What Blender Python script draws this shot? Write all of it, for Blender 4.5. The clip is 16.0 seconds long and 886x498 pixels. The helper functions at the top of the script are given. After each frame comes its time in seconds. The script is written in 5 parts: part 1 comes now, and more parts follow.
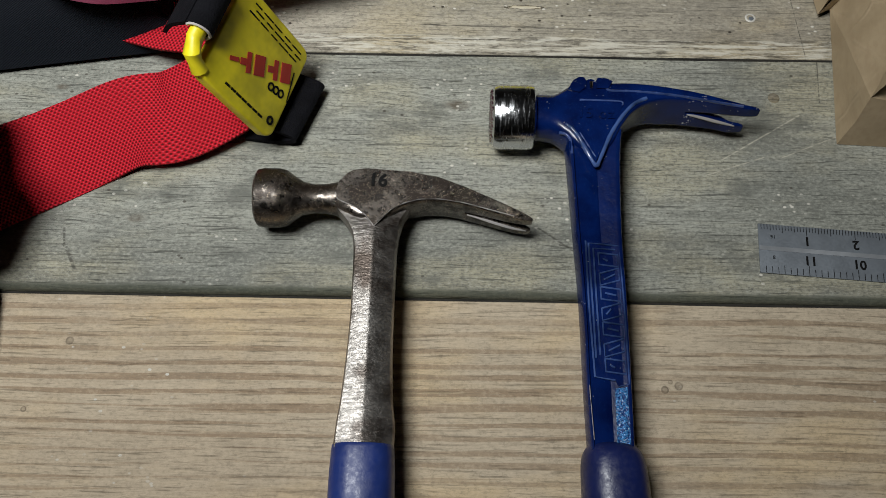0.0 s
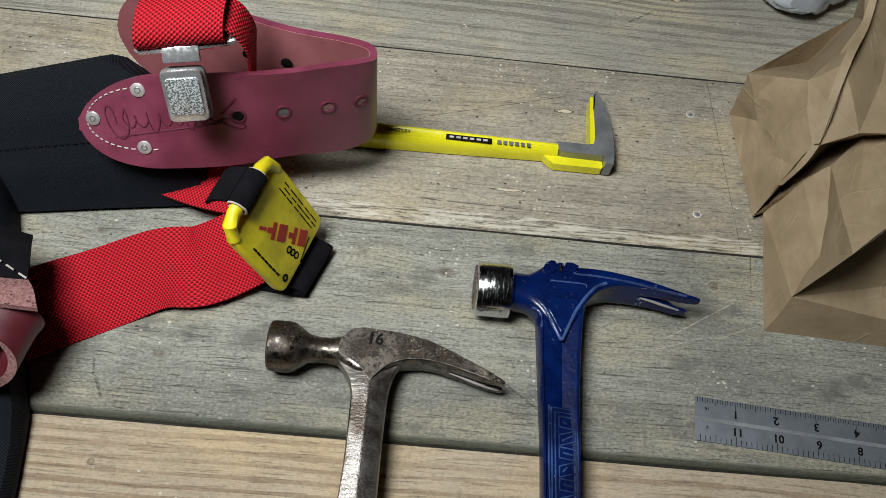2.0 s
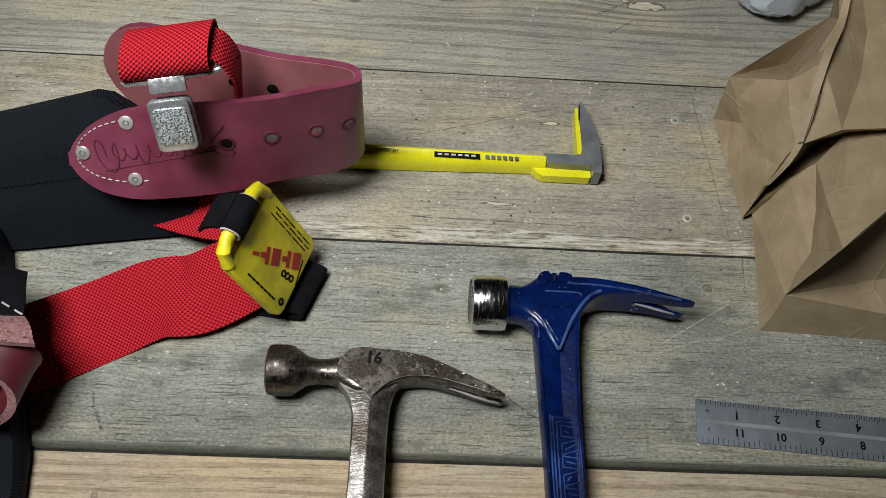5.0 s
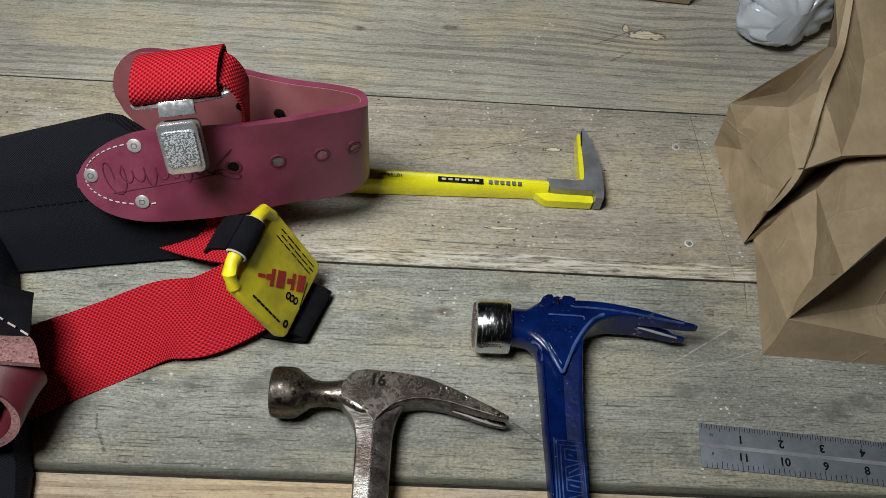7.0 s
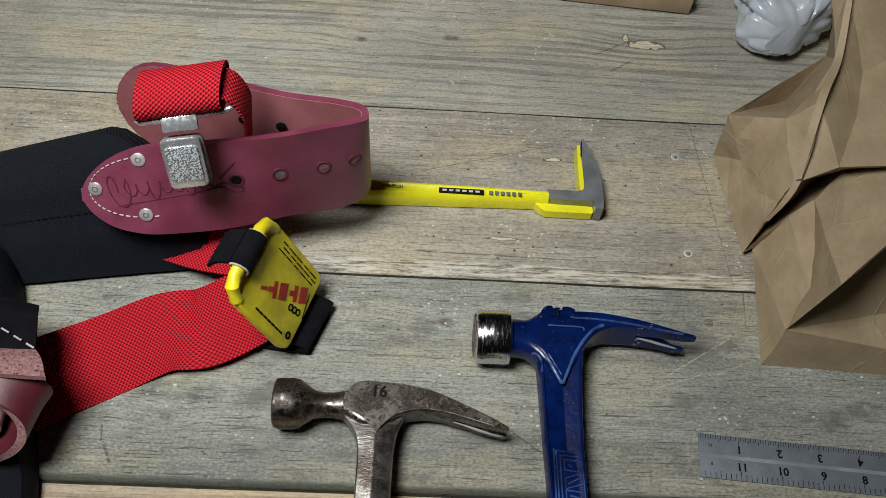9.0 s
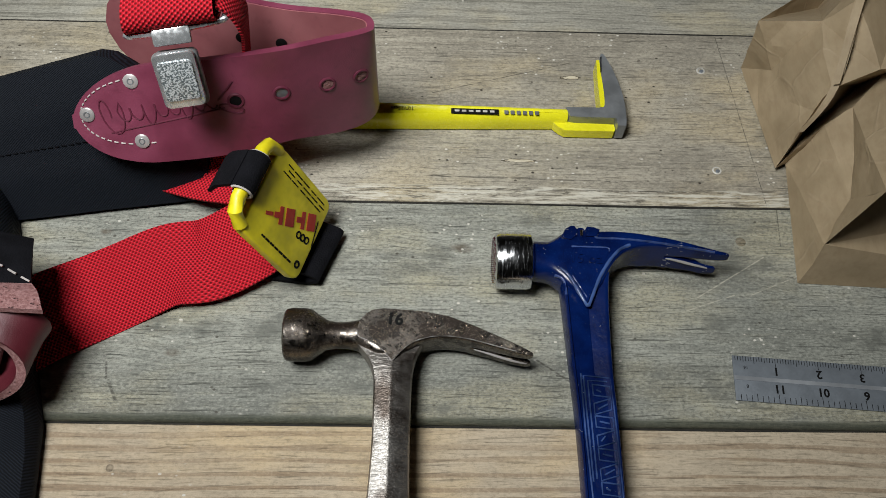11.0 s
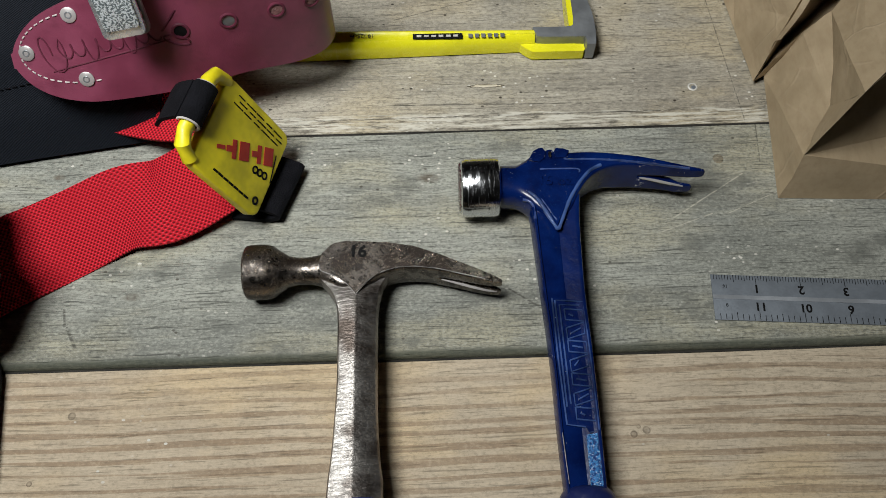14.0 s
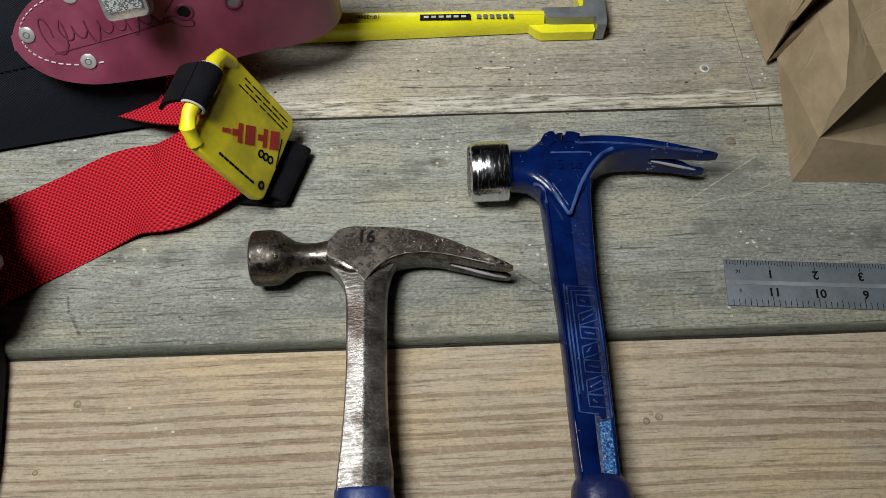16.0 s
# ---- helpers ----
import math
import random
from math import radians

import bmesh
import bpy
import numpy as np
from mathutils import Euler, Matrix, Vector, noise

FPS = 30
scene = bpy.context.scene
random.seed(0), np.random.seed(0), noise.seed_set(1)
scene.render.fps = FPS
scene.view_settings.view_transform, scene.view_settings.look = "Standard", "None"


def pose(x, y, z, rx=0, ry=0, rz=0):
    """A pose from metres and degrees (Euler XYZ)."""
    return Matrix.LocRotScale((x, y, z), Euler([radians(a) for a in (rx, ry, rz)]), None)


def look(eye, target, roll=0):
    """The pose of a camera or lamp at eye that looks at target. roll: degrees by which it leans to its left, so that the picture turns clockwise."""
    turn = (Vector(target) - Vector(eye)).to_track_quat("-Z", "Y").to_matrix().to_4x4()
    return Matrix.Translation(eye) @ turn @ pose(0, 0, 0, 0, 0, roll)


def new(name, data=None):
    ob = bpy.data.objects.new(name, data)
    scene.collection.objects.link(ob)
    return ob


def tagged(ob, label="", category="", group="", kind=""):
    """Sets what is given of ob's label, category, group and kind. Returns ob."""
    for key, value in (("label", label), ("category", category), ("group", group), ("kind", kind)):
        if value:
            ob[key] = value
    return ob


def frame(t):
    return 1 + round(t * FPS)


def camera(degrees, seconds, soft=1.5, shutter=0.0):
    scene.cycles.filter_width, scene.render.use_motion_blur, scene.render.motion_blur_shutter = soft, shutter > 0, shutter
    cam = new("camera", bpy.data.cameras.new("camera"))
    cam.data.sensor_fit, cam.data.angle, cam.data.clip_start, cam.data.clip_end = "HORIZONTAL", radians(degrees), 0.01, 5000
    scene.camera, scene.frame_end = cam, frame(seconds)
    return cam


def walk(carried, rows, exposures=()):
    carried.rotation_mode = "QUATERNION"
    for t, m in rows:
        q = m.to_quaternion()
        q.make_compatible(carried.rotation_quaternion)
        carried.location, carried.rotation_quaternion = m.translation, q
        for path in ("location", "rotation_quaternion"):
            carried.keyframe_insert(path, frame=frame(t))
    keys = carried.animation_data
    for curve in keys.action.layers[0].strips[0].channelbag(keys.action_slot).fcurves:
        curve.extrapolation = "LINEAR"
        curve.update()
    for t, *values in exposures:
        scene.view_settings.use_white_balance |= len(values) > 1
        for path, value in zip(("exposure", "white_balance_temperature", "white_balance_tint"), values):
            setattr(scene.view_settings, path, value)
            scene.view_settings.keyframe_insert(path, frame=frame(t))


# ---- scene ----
cam = camera(56.6, 16.0, soft=0.7)
PATH = [
    (0, (0.0166, 0.1289, 0.4037), (0.0023, 0.9672, -1.732), 0.1),
    (0.5, (0.0062, 0.1344, 0.4141), (-0.0141, 1.0345, -1.6953), 2.1),
    (1, (-0.0019, 0.1342, 0.4462), (0.005, 1.1038, -1.6322), 4.2),
    (1.5, (-0.0066, 0.1387, 0.4794), (0.0668, 1.1603, -1.5725), 7.9),
    (2, (-0.0019, 0.1376, 0.4863), (0.0786, 1.1995, -1.545), 9.2),
    (2.5, (-0.002, 0.1388, 0.4886), (0.0827, 1.218, -1.5347), 9.4),
    (3, (0.0015, 0.1377, 0.4852), (0.0812, 1.2329, -1.529), 8.0),
    (5.5, (-0.0006, 0.1296, 0.4886), (0.0863, 1.2617, -1.5049), 6.3),
    (6, (-0.0017, 0.1262, 0.4898), (0.0833, 1.2949, -1.4819), 6.1),
    (6.5, (-0.004, 0.1273, 0.4898), (0.0817, 1.3132, -1.4727), 6.1),
    (7, (-0.0029, 0.1273, 0.4875), (0.0828, 1.3178, -1.4727), 6.3),
    (7.5, (-0.0029, 0.1296, 0.4852), (0.077, 1.3188, -1.4739), 6.1),
    (8, (-0.0041, 0.1296, 0.4967), (0.0838, 1.3247, -1.4601), 6.5),
    (8.2, (-0.0007, 0.1319, 0.507), (0.0765, 1.3429, -1.4395), 5.9),
    (10.3, (-0.005, 0.1204, 0.4634), (0.0762, 1.2546, -1.529), 5.9),
    (10.5, (-0.0004, 0.1182, 0.4611), (0.0695, 1.2464, -1.5347), 4.7),
    (11, (-0.0028, 0.1261, 0.4588), (0.046, 1.2172, -1.5588), 3.2),
    (11.5, (0.0029, 0.124, 0.4577), (0.0382, 1.2078, -1.5634), 2.4),
    (12, (0.0076, 0.1229, 0.4462), (0.0432, 1.1919, -1.5829), 2.3),
    (12.5, (0.0111, 0.1173, 0.4382), (0.0538, 1.1267, -1.6207), 1.7),
    (13, (0.0181, 0.1151, 0.4393), (0.0506, 1.1175, -1.6242), 1.2),
    (13.5, (0.0192, 0.1163, 0.437), (0.054, 1.1175, -1.6264), 0.8),
    (14, (0.0203, 0.1175, 0.4347), (0.0553, 1.1118, -1.6322), 0.1),
    (14.5, (0.0157, 0.1185, 0.4313), (0.0536, 1.0842, -1.6494), -0.0),
    (15, (0.0157, 0.1185, 0.4313), (0.0525, 1.0819, -1.6505), -0.1),
    (15.5, (0.0156, 0.1208, 0.4301), (0.0527, 1.0739, -1.6563), 0.1),
    (16, (0.0145, 0.1219, 0.429), (0.0516, 1.0727, -1.6586), 0.2),
]
walk(cam, [(t, look(eye, target, roll)) for t, eye, target, roll in PATH], exposures=((0.0, -0.18), (1.5, 0.0), (3.0, 0.04), (5.5, -0.08), (8.2, -0.06), (10.5, -0.06), (13.0, 0.04), (16.0, -0.02)))

# ---- light ----
world = bpy.data.worlds.new("workshop_air")
scene.world = world
world.use_nodes = True
world.node_tree.nodes["Background"].inputs[0].default_value = (0.75, 0.85, 1.0, 1)
world.node_tree.nodes["Background"].inputs[1].default_value = 0.015


def area_lamp(name, eye, target, size, watts, colour):
    data = bpy.data.lights.new(name, "AREA")
    data.shape, data.size, data.energy, data.color = "DISK", size, watts, colour
    data.spread = radians(108)
    ob = new(name, data)
    ob.matrix_world = look(eye, target)
    return ob


area_lamp("ceiling_lamp_light", (-0.3, 0.27, 0.92), (-0.06, 0.58, 0.0), 0.36, 4.35, (0.967, 0.99, 0.98))


# ---- materials ----
class Nodes:
    """A small writer for node trees."""

    def __init__(self, name):
        self.mat = bpy.data.materials.new(name)
        self.mat.use_nodes = True
        self.tree = self.mat.node_tree
        self.bsdf = self.tree.nodes["Principled BSDF"]
        self.pos = self.add("ShaderNodeTexCoord").outputs["Object"]

    def add(self, kind, **props):
        node = self.tree.nodes.new(kind)
        for key, value in props.items():
            setattr(node, key, value)
        return node

    def put(self, socket, value):
        if isinstance(value, (int, float)):
            socket.default_value = value
        elif isinstance(value, (tuple, list)):
            socket.default_value = value if len(socket.default_value) == len(value) else (*value, 1)
        else:
            self.tree.links.new(value, socket)

    def scaled(self, scale, offset=(0, 0, 0), source=None):
        node = self.add("ShaderNodeMapping")
        self.put(node.inputs["Vector"], source or self.pos)
        node.inputs["Scale"].default_value = scale
        node.inputs["Location"].default_value = offset
        return node.outputs[0]

    def noise(self, scale, vector=None, detail=4, rough=0.55, distort=0.0):
        node = self.add("ShaderNodeTexNoise")
        self.put(node.inputs["Vector"], vector or self.pos)
        for key, value in (("Scale", scale), ("Detail", detail), ("Roughness", rough), ("Distortion", distort)):
            node.inputs[key].default_value = value
        return node.outputs[0]

    def voronoi(self, scale, vector=None, feature="F1"):
        node = self.add("ShaderNodeTexVoronoi", feature=feature)
        self.put(node.inputs["Vector"], vector or self.pos)
        node.inputs["Scale"].default_value = scale
        return node.outputs[0]

    def math(self, op, a, b=0.0, c=0.0):
        node = self.add("ShaderNodeMath", operation=op)
        for socket, value in zip(node.inputs, (a, b, c)):
            self.put(socket, value)
        return node.outputs[0]

    def vec(self, op, a, b=(0, 0, 0)):
        node = self.add("ShaderNodeVectorMath", operation=op)
        self.put(node.inputs[0], a)
        self.put(node.inputs[1], b)
        return node.outputs["Value"] if op in ("LENGTH", "DISTANCE", "DOT_PRODUCT") else node.outputs[0]

    def ramp(self, value, low, high, a=0.0, b=1.0):
        node = self.add("ShaderNodeMapRange")
        node.interpolation_type = "SMOOTHSTEP"
        for socket, v in zip(node.inputs, (value, low, high, a, b)):
            self.put(socket, v)
        return node.outputs[0]

    def mix(self, factor, a, b, kind="MIX"):
        node = self.add("ShaderNodeMix", data_type="RGBA", blend_type=kind)
        self.put(node.inputs[0], factor)
        self.put(node.inputs[6], a)
        self.put(node.inputs[7], b)
        return node.outputs[2]

    def finish(self, colour, rough=0.5, metal=0.0, bump=None, strength=0.3, depth=0.001, **more):
        self.put(self.bsdf.inputs["Base Color"], colour)
        self.put(self.bsdf.inputs["Roughness"], rough)
        self.put(self.bsdf.inputs["Metallic"], metal)
        for key, value in more.items():
            self.put(self.bsdf.inputs[key.replace("_", " ")], value)
        if bump is not None:
            node = self.add("ShaderNodeBump")
            node.inputs["Strength"].default_value = strength
            node.inputs["Distance"].default_value = depth
            self.put(node.inputs["Height"], bump)
            self.put(self.bsdf.inputs["Normal"], node.outputs[0])
        return self.mat


def stroke(n, a, b, width):
    """A mask of 1 along the line from a to b on the bench, seen from above."""
    length = math.hypot(b[0] - a[0], b[1] - a[1])
    d = ((b[0] - a[0]) / length, (b[1] - a[1]) / length, 0)
    flat = n.vec("MULTIPLY", n.pos, (1, 1, 0))
    rel = n.vec("SUBTRACT", flat, (a[0], a[1], 0))
    along = n.math("MINIMUM", n.math("MAXIMUM", n.vec("DOT_PRODUCT", rel, d), 0.0), length)
    across = n.math("ABSOLUTE", n.vec("DOT_PRODUCT", rel, (-d[1], d[0], 0)))
    inside = n.math("COMPARE", n.vec("DOT_PRODUCT", rel, d), length / 2, length / 2)
    ragged = n.math("MULTIPLY", n.ramp(n.noise(1.0, n.scaled((90, 700, 100)), 4, 0.7), 0.4, 0.52), inside)
    return n.math("MULTIPLY", n.ramp(across, width, width * 0.3), ragged)


def wood(name, light, mid, dark, seed, rings=7.0, contrast=0.6, knots=(), dots=(), pale=(), black=(), specks=0.5, grain=1.0, dark_front=None, straight=False, chipped=None, torn=(), stains=0.78):
    """Weathered plank: grain along x, rings bent round knots, fine checks, stains and paint specks."""
    n = Nodes(name)
    pos = n.pos
    masks = []
    for kx, ky, kr in knots:
        away = n.vec("DISTANCE", n.vec("MULTIPLY", n.pos, (0.5, 1, 0)), (0.5 * kx, ky, 0))
        push = n.ramp(away, 0.0, kr * 3.0, 1.0, 0.0)
        lift = n.add("ShaderNodeCombineXYZ")
        n.put(lift.inputs[1], n.math("MULTIPLY", push, kr * 0.7))
        pos = n.vec("ADD", pos, lift.outputs[0])
        masks.append(n.ramp(away, kr * 0.15, kr * 0.55, 1.0, 0.0))
    for kx, ky, kr in dots:
        away = n.vec("DISTANCE", n.vec("MULTIPLY", n.pos, (1, 1, 0)), (kx, ky, 0))
        masks.append(n.math("MULTIPLY", n.ramp(away, kr * 1.1, kr * 0.85), n.ramp(away, kr * 0.4, kr * 0.8, 0.55, 1.0)))
    shifted = n.scaled((1, 1, 1), (seed * 3.1, seed * 1.7, seed), pos)
    sway = n.noise(2.2, n.scaled((1.0, 3.0, 1), (0, 0, 0), shifted), 2)
    bent = n.add("ShaderNodeCombineXYZ")
    n.put(bent.inputs[1], n.math("MULTIPLY", sway, 0.016))
    grainpos = n.vec("ADD", shifted, bent.outputs[0])
    if straight:
        split = n.add("ShaderNodeSeparateXYZ")
        n.put(split.inputs[0], grainpos)
        drift = n.noise(1.0, n.scaled((3.5, 75, 3), (0, 0, 0), grainpos), 4, 0.65)
        phase = n.math("ADD", n.math("MULTIPLY", split.outputs[1], 2000 * math.pi / rings), n.math("MULTIPLY", drift, 12.0))
        bands = n.math("MULTIPLY_ADD", n.math("SINE", phase), 0.17, n.math("MULTIPLY", n.noise(1.0, n.scaled((6, 260, 8), (0, 0, 0), grainpos), 3, 0.6), 0.95))
    else:
        bands = n.noise(1.0, n.scaled((2.6, 1000.0 / rings, 8), (0, 0, 0), grainpos), 4, 0.65)
    fibre = n.noise(1.0, n.scaled((60, 900, 60), (0, 0, 0), grainpos), 4, 0.75)
    thread = n.noise(1.0, n.scaled((190, 1700, 90), (1, 4, 0), grainpos), 3, 0.7)
    checks = n.noise(1.0, n.scaled((34, 800, 30), (5, 2, 0), grainpos), 3, 0.6)
    blotch = n.noise(9, n.scaled((0.6, 1, 1), (seed, 0, 0)), 5, 0.6)
    smut = n.noise(38, n.scaled((0.5, 1, 1), (0, seed, 0)), 6, 0.7)
    crumb = n.noise(620, n.scaled((0.7, 1, 1), (0, seed, 0)), 4, 0.7)
    base = n.mix(n.ramp(n.math("ADD", n.math("MULTIPLY", blotch, 0.6), n.math("MULTIPLY", n.noise(3.2, n.scaled((0.8, 1.6, 1), (seed, 5, 0)), 3), 0.4)), 0.42, 0.56), mid, light)
    base = n.mix(n.math("MULTIPLY", n.ramp(n.noise(14, n.scaled((0.5, 1, 1), (seed, 7, 0)), 4, 0.6), 0.45, 0.62), 0.75), base, (light[0] * 1.12, light[1] * 1.02, light[2] * 0.82))
    base = n.mix(n.math("MULTIPLY", n.ramp(bands, 0.5 if straight else 0.46, 0.62 if straight else 0.6), n.ramp(n.noise(6.5, n.scaled((0.7, 2.2, 1), (seed, 9, 0)), 3), 0.36, 0.62, contrast * 0.4, contrast * 1.15)), base, dark)
    streak = n.noise(1.0, n.scaled((24, 210, 20), (3, 8, 0), grainpos), 4, 0.7)
    base = n.mix(n.math("MULTIPLY", n.ramp(streak, 0.56, 0.7), 0.38 * grain), base, tuple(c * 0.42 for c in mid))
    base = n.mix(n.math("MULTIPLY", n.ramp(streak, 0.44, 0.32), 0.28 * grain), base, (min(1, light[0] * 1.3), min(1, light[1] * 1.24), min(1, light[2] * 1.12)))
    base = n.mix(n.math("MULTIPLY", n.ramp(fibre, 0.44, 0.66), 0.5 * grain), base, tuple(c * 0.52 for c in mid))
    base = n.mix(n.math("MULTIPLY", n.ramp(thread, 0.5, 0.62), 0.6 * grain), base, tuple(c * 0.5 for c in mid))
    base = n.mix(n.math("MULTIPLY", n.ramp(crumb, 0.5, 0.36), 0.34 * grain), base, tuple(min(1, c * 1.4) for c in light))
    base = n.mix(n.math("MULTIPLY", n.ramp(crumb, 0.53, 0.64), 0.65 * grain), base, tuple(c * 0.42 for c in mid))
    base = n.mix(n.math("MULTIPLY", n.ramp(checks, 0.61, 0.68), 0.8 * grain), base, tuple(c * 0.28 for c in mid))
    base = n.mix(n.math("MULTIPLY", n.ramp(smut, 0.5, 0.66), stains), base, tuple(c * 0.5 for c in mid))
    for mask in masks:
        base = n.mix(n.math("MULTIPLY", mask, n.ramp(n.noise(220), 0.25, 0.7, 0.3, 0.85)), base, (0.1, 0.075, 0.052))
    grit = n.voronoi(230, n.scaled((0.7, 1, 1), (seed, seed, 0)))
    cluster = n.noise(24, n.scaled((1, 1, 1), (0, 0, seed)))
    speck = n.math("MULTIPLY", n.ramp(grit, 0.19, 0.12), n.ramp(cluster, 0.58 - 0.08 * specks, 0.7 - 0.08 * specks))
    base = n.mix(speck, base, (0.66, 0.63, 0.56))
    dust = n.math("MULTIPLY", n.ramp(n.voronoi(900, n.scaled((0.6, 1, 1), (seed, 0, 0))), 0.16, 0.08), n.ramp(n.noise(60, n.scaled((1, 1, 1), (seed, 3, 0))), 0.5, 0.62))
    base = n.mix(n.math("MULTIPLY", dust, 0.8 * specks), base, (0.6, 0.57, 0.5))
    pits = n.math("MULTIPLY", n.ramp(n.voronoi(150, n.scaled((0.7, 1, 1), (0, seed, seed))), 0.14, 0.07), n.ramp(n.noise(31, n.scaled((1, 1, 1), (seed, 0, 2))), 0.5, 0.58))
    base = n.mix(n.math("MULTIPLY", pits, min(1.0, specks * 1.3)), base, (0.05, 0.04, 0.03))
    for a, b, width in pale:
        base = n.mix(n.math("MULTIPLY", stroke(n, a, b, width), 0.6), base, (0.6, 0.56, 0.46))
    for a, b, width in black:
        base = n.mix(n.math("MULTIPLY", stroke(n, a, b, width), 0.7), base, (0.055, 0.05, 0.042))
    if chipped is not None:
        split = n.add("ShaderNodeSeparateXYZ")
        n.put(split.inputs[0], n.pos)
        y = n.math("ADD", split.outputs[1], n.math("MULTIPLY", n.math("SUBTRACT", n.noise(22), 0.5), 0.006))
        strip = n.math("MULTIPLY", n.ramp(y, chipped[0], chipped[0] + 0.001), n.ramp(y, chipped[1], chipped[1] - 0.003))
        flakes = n.noise(1.0, n.scaled((42, 420, 40), (2, 2, 0)), 4, 0.7)
        base = n.mix(n.math("MULTIPLY", strip, n.ramp(flakes, 0.5, 0.58, 0.0, 0.75)), base, (0.66, 0.63, 0.54))
        base = n.mix(n.math("MULTIPLY", strip, n.ramp(flakes, 0.44, 0.38, 0.0, 0.8)), base, (0.09, 0.08, 0.062))
    for kx, ky, rx, ry in torn:
        away = n.vec("LENGTH", n.vec("MULTIPLY", n.vec("SUBTRACT", n.pos, (kx, ky, 0)), (1 / rx, 1 / ry, 0)))
        away = n.math("ADD", away, n.math("MULTIPLY", n.math("SUBTRACT", n.noise(160, None, 4, 0.7), 0.5), 2.4))
        base = n.mix(n.ramp(away, 1.2, 1.05), base, (0.09, 0.075, 0.055))
        base = n.mix(n.ramp(away, 1.0, 0.8), base, n.mix(n.ramp(fibre, 0.4, 0.65), (0.66, 0.6, 0.47), (0.4, 0.33, 0.23)))
    if dark_front is not None:
        split = n.add("ShaderNodeSeparateXYZ")
        n.put(split.inputs[0], n.pos)
        rough_line = n.math("ADD", split.outputs[1], n.math("MULTIPLY", n.math("SUBTRACT", n.noise(70), 0.5), 0.0025))
        # Dark green-grey towards the plank's front edge, along a ragged line.
        base = n.mix(n.ramp(rough_line, dark_front + 0.0062, dark_front + 0.0028, 0.0, 0.85), base, n.mix(n.ramp(crumb, 0.4, 0.65), (0.05, 0.056, 0.04), (0.11, 0.115, 0.085)))
    height = n.math("ADD", n.math("MULTIPLY", n.math("ADD", fibre, thread), -0.4), n.math("ADD", n.math("MULTIPLY", n.ramp(checks, 0.58, 0.7), -1.3), n.math("MULTIPLY", n.math("ADD", bands, crumb), -0.5)))
    return n.finish(base, n.ramp(blotch, 0.2, 0.8, 0.66, 0.88), 0.0, height, 0.55, 0.0009, Specular_IOR_Level=0.3)


def plain(name, colour, rough, metal=0.0, grain=300.0, bump=0.15, vary=0.25, **more):
    n = Nodes(name)
    coarse, fine = n.noise(grain * 0.12, None, 3), n.noise(grain, None, 4)
    shade = n.mix(n.ramp(coarse, 0.3, 0.7), tuple(c * (1 - vary) for c in colour), tuple(min(1, c * (1 + vary * 0.6)) for c in colour))
    return n.finish(shade, n.ramp(fine, 0.3, 0.7, max(0.02, rough - 0.08), min(1, rough + 0.1)), metal, fine, bump, 0.0006, **more)


def worn_steel():
    """Dark brown patinated steel, rubbed bright in patches, with fine scratches and warm specks."""
    n = Nodes("worn_steel")
    rust = n.noise(170, None, 6, 0.7)
    big = n.noise(45, None, 4, 0.6)
    dirt = n.ramp(n.math("ADD", rust, n.math("MULTIPLY", n.math("SUBTRACT", big, 0.5), 0.9)), 0.4, 0.54)
    colour = n.mix(dirt, (0.165, 0.146, 0.13), (0.03, 0.022, 0.017))
    lines = None
    for turn, shift in ((0.3, 0), (1.2, 7), (-0.7, 13), (1.9, 21), (-1.2, 31)):
        way = n.add("ShaderNodeMapping")
        n.put(way.inputs["Vector"], n.pos)
        way.inputs["Rotation"].default_value = (0, 0, turn)
        line = n.ramp(n.noise(1.0, n.scaled((4600, 260, 260), (shift, shift, 0), way.outputs[0]), 3, 0.6), 0.64, 0.7)
        lines = line if lines is None else n.math("MAXIMUM", lines, line)
    scratch = n.math("MULTIPLY", lines, n.ramp(n.noise(110, n.scaled((1, 1, 1), (2, 9, 0)), 4), 0.38, 0.55))
    specks = n.math("MULTIPLY", n.ramp(n.noise(950, None, 3, 0.7), 0.6, 0.68), n.ramp(n.noise(70, n.scaled((1, 1, 1), (5, 0, 0)), 3), 0.38, 0.55))
    colour = n.mix(n.math("MAXIMUM", scratch, specks), colour, (0.4, 0.32, 0.245))
    return n.finish(colour, n.ramp(rust, 0.35, 0.65, 0.24, 0.46), n.ramp(dirt, 0.0, 1.0, 1.0, 0.55), n.math("SUBTRACT", rust, scratch), 0.3, 0.0005)


def shaft_steel():
    n = Nodes("hammered_shaft_steel")
    ripples = n.noise(1.0, n.scaled((170, 560, 170)), 4, 0.65, 1.0)
    fine = n.noise(700, None, 3)
    dark = n.ramp(n.noise(60, None, 4), 0.4, 0.7)
    colour = n.mix(dark, (0.4, 0.375, 0.35), (0.1, 0.08, 0.068))
    return n.finish(colour, n.ramp(fine, 0.3, 0.7, 0.34, 0.54), 0.92, n.math("ADD", ripples, n.math("MULTIPLY", fine, 0.3)), 0.4, 0.0012)


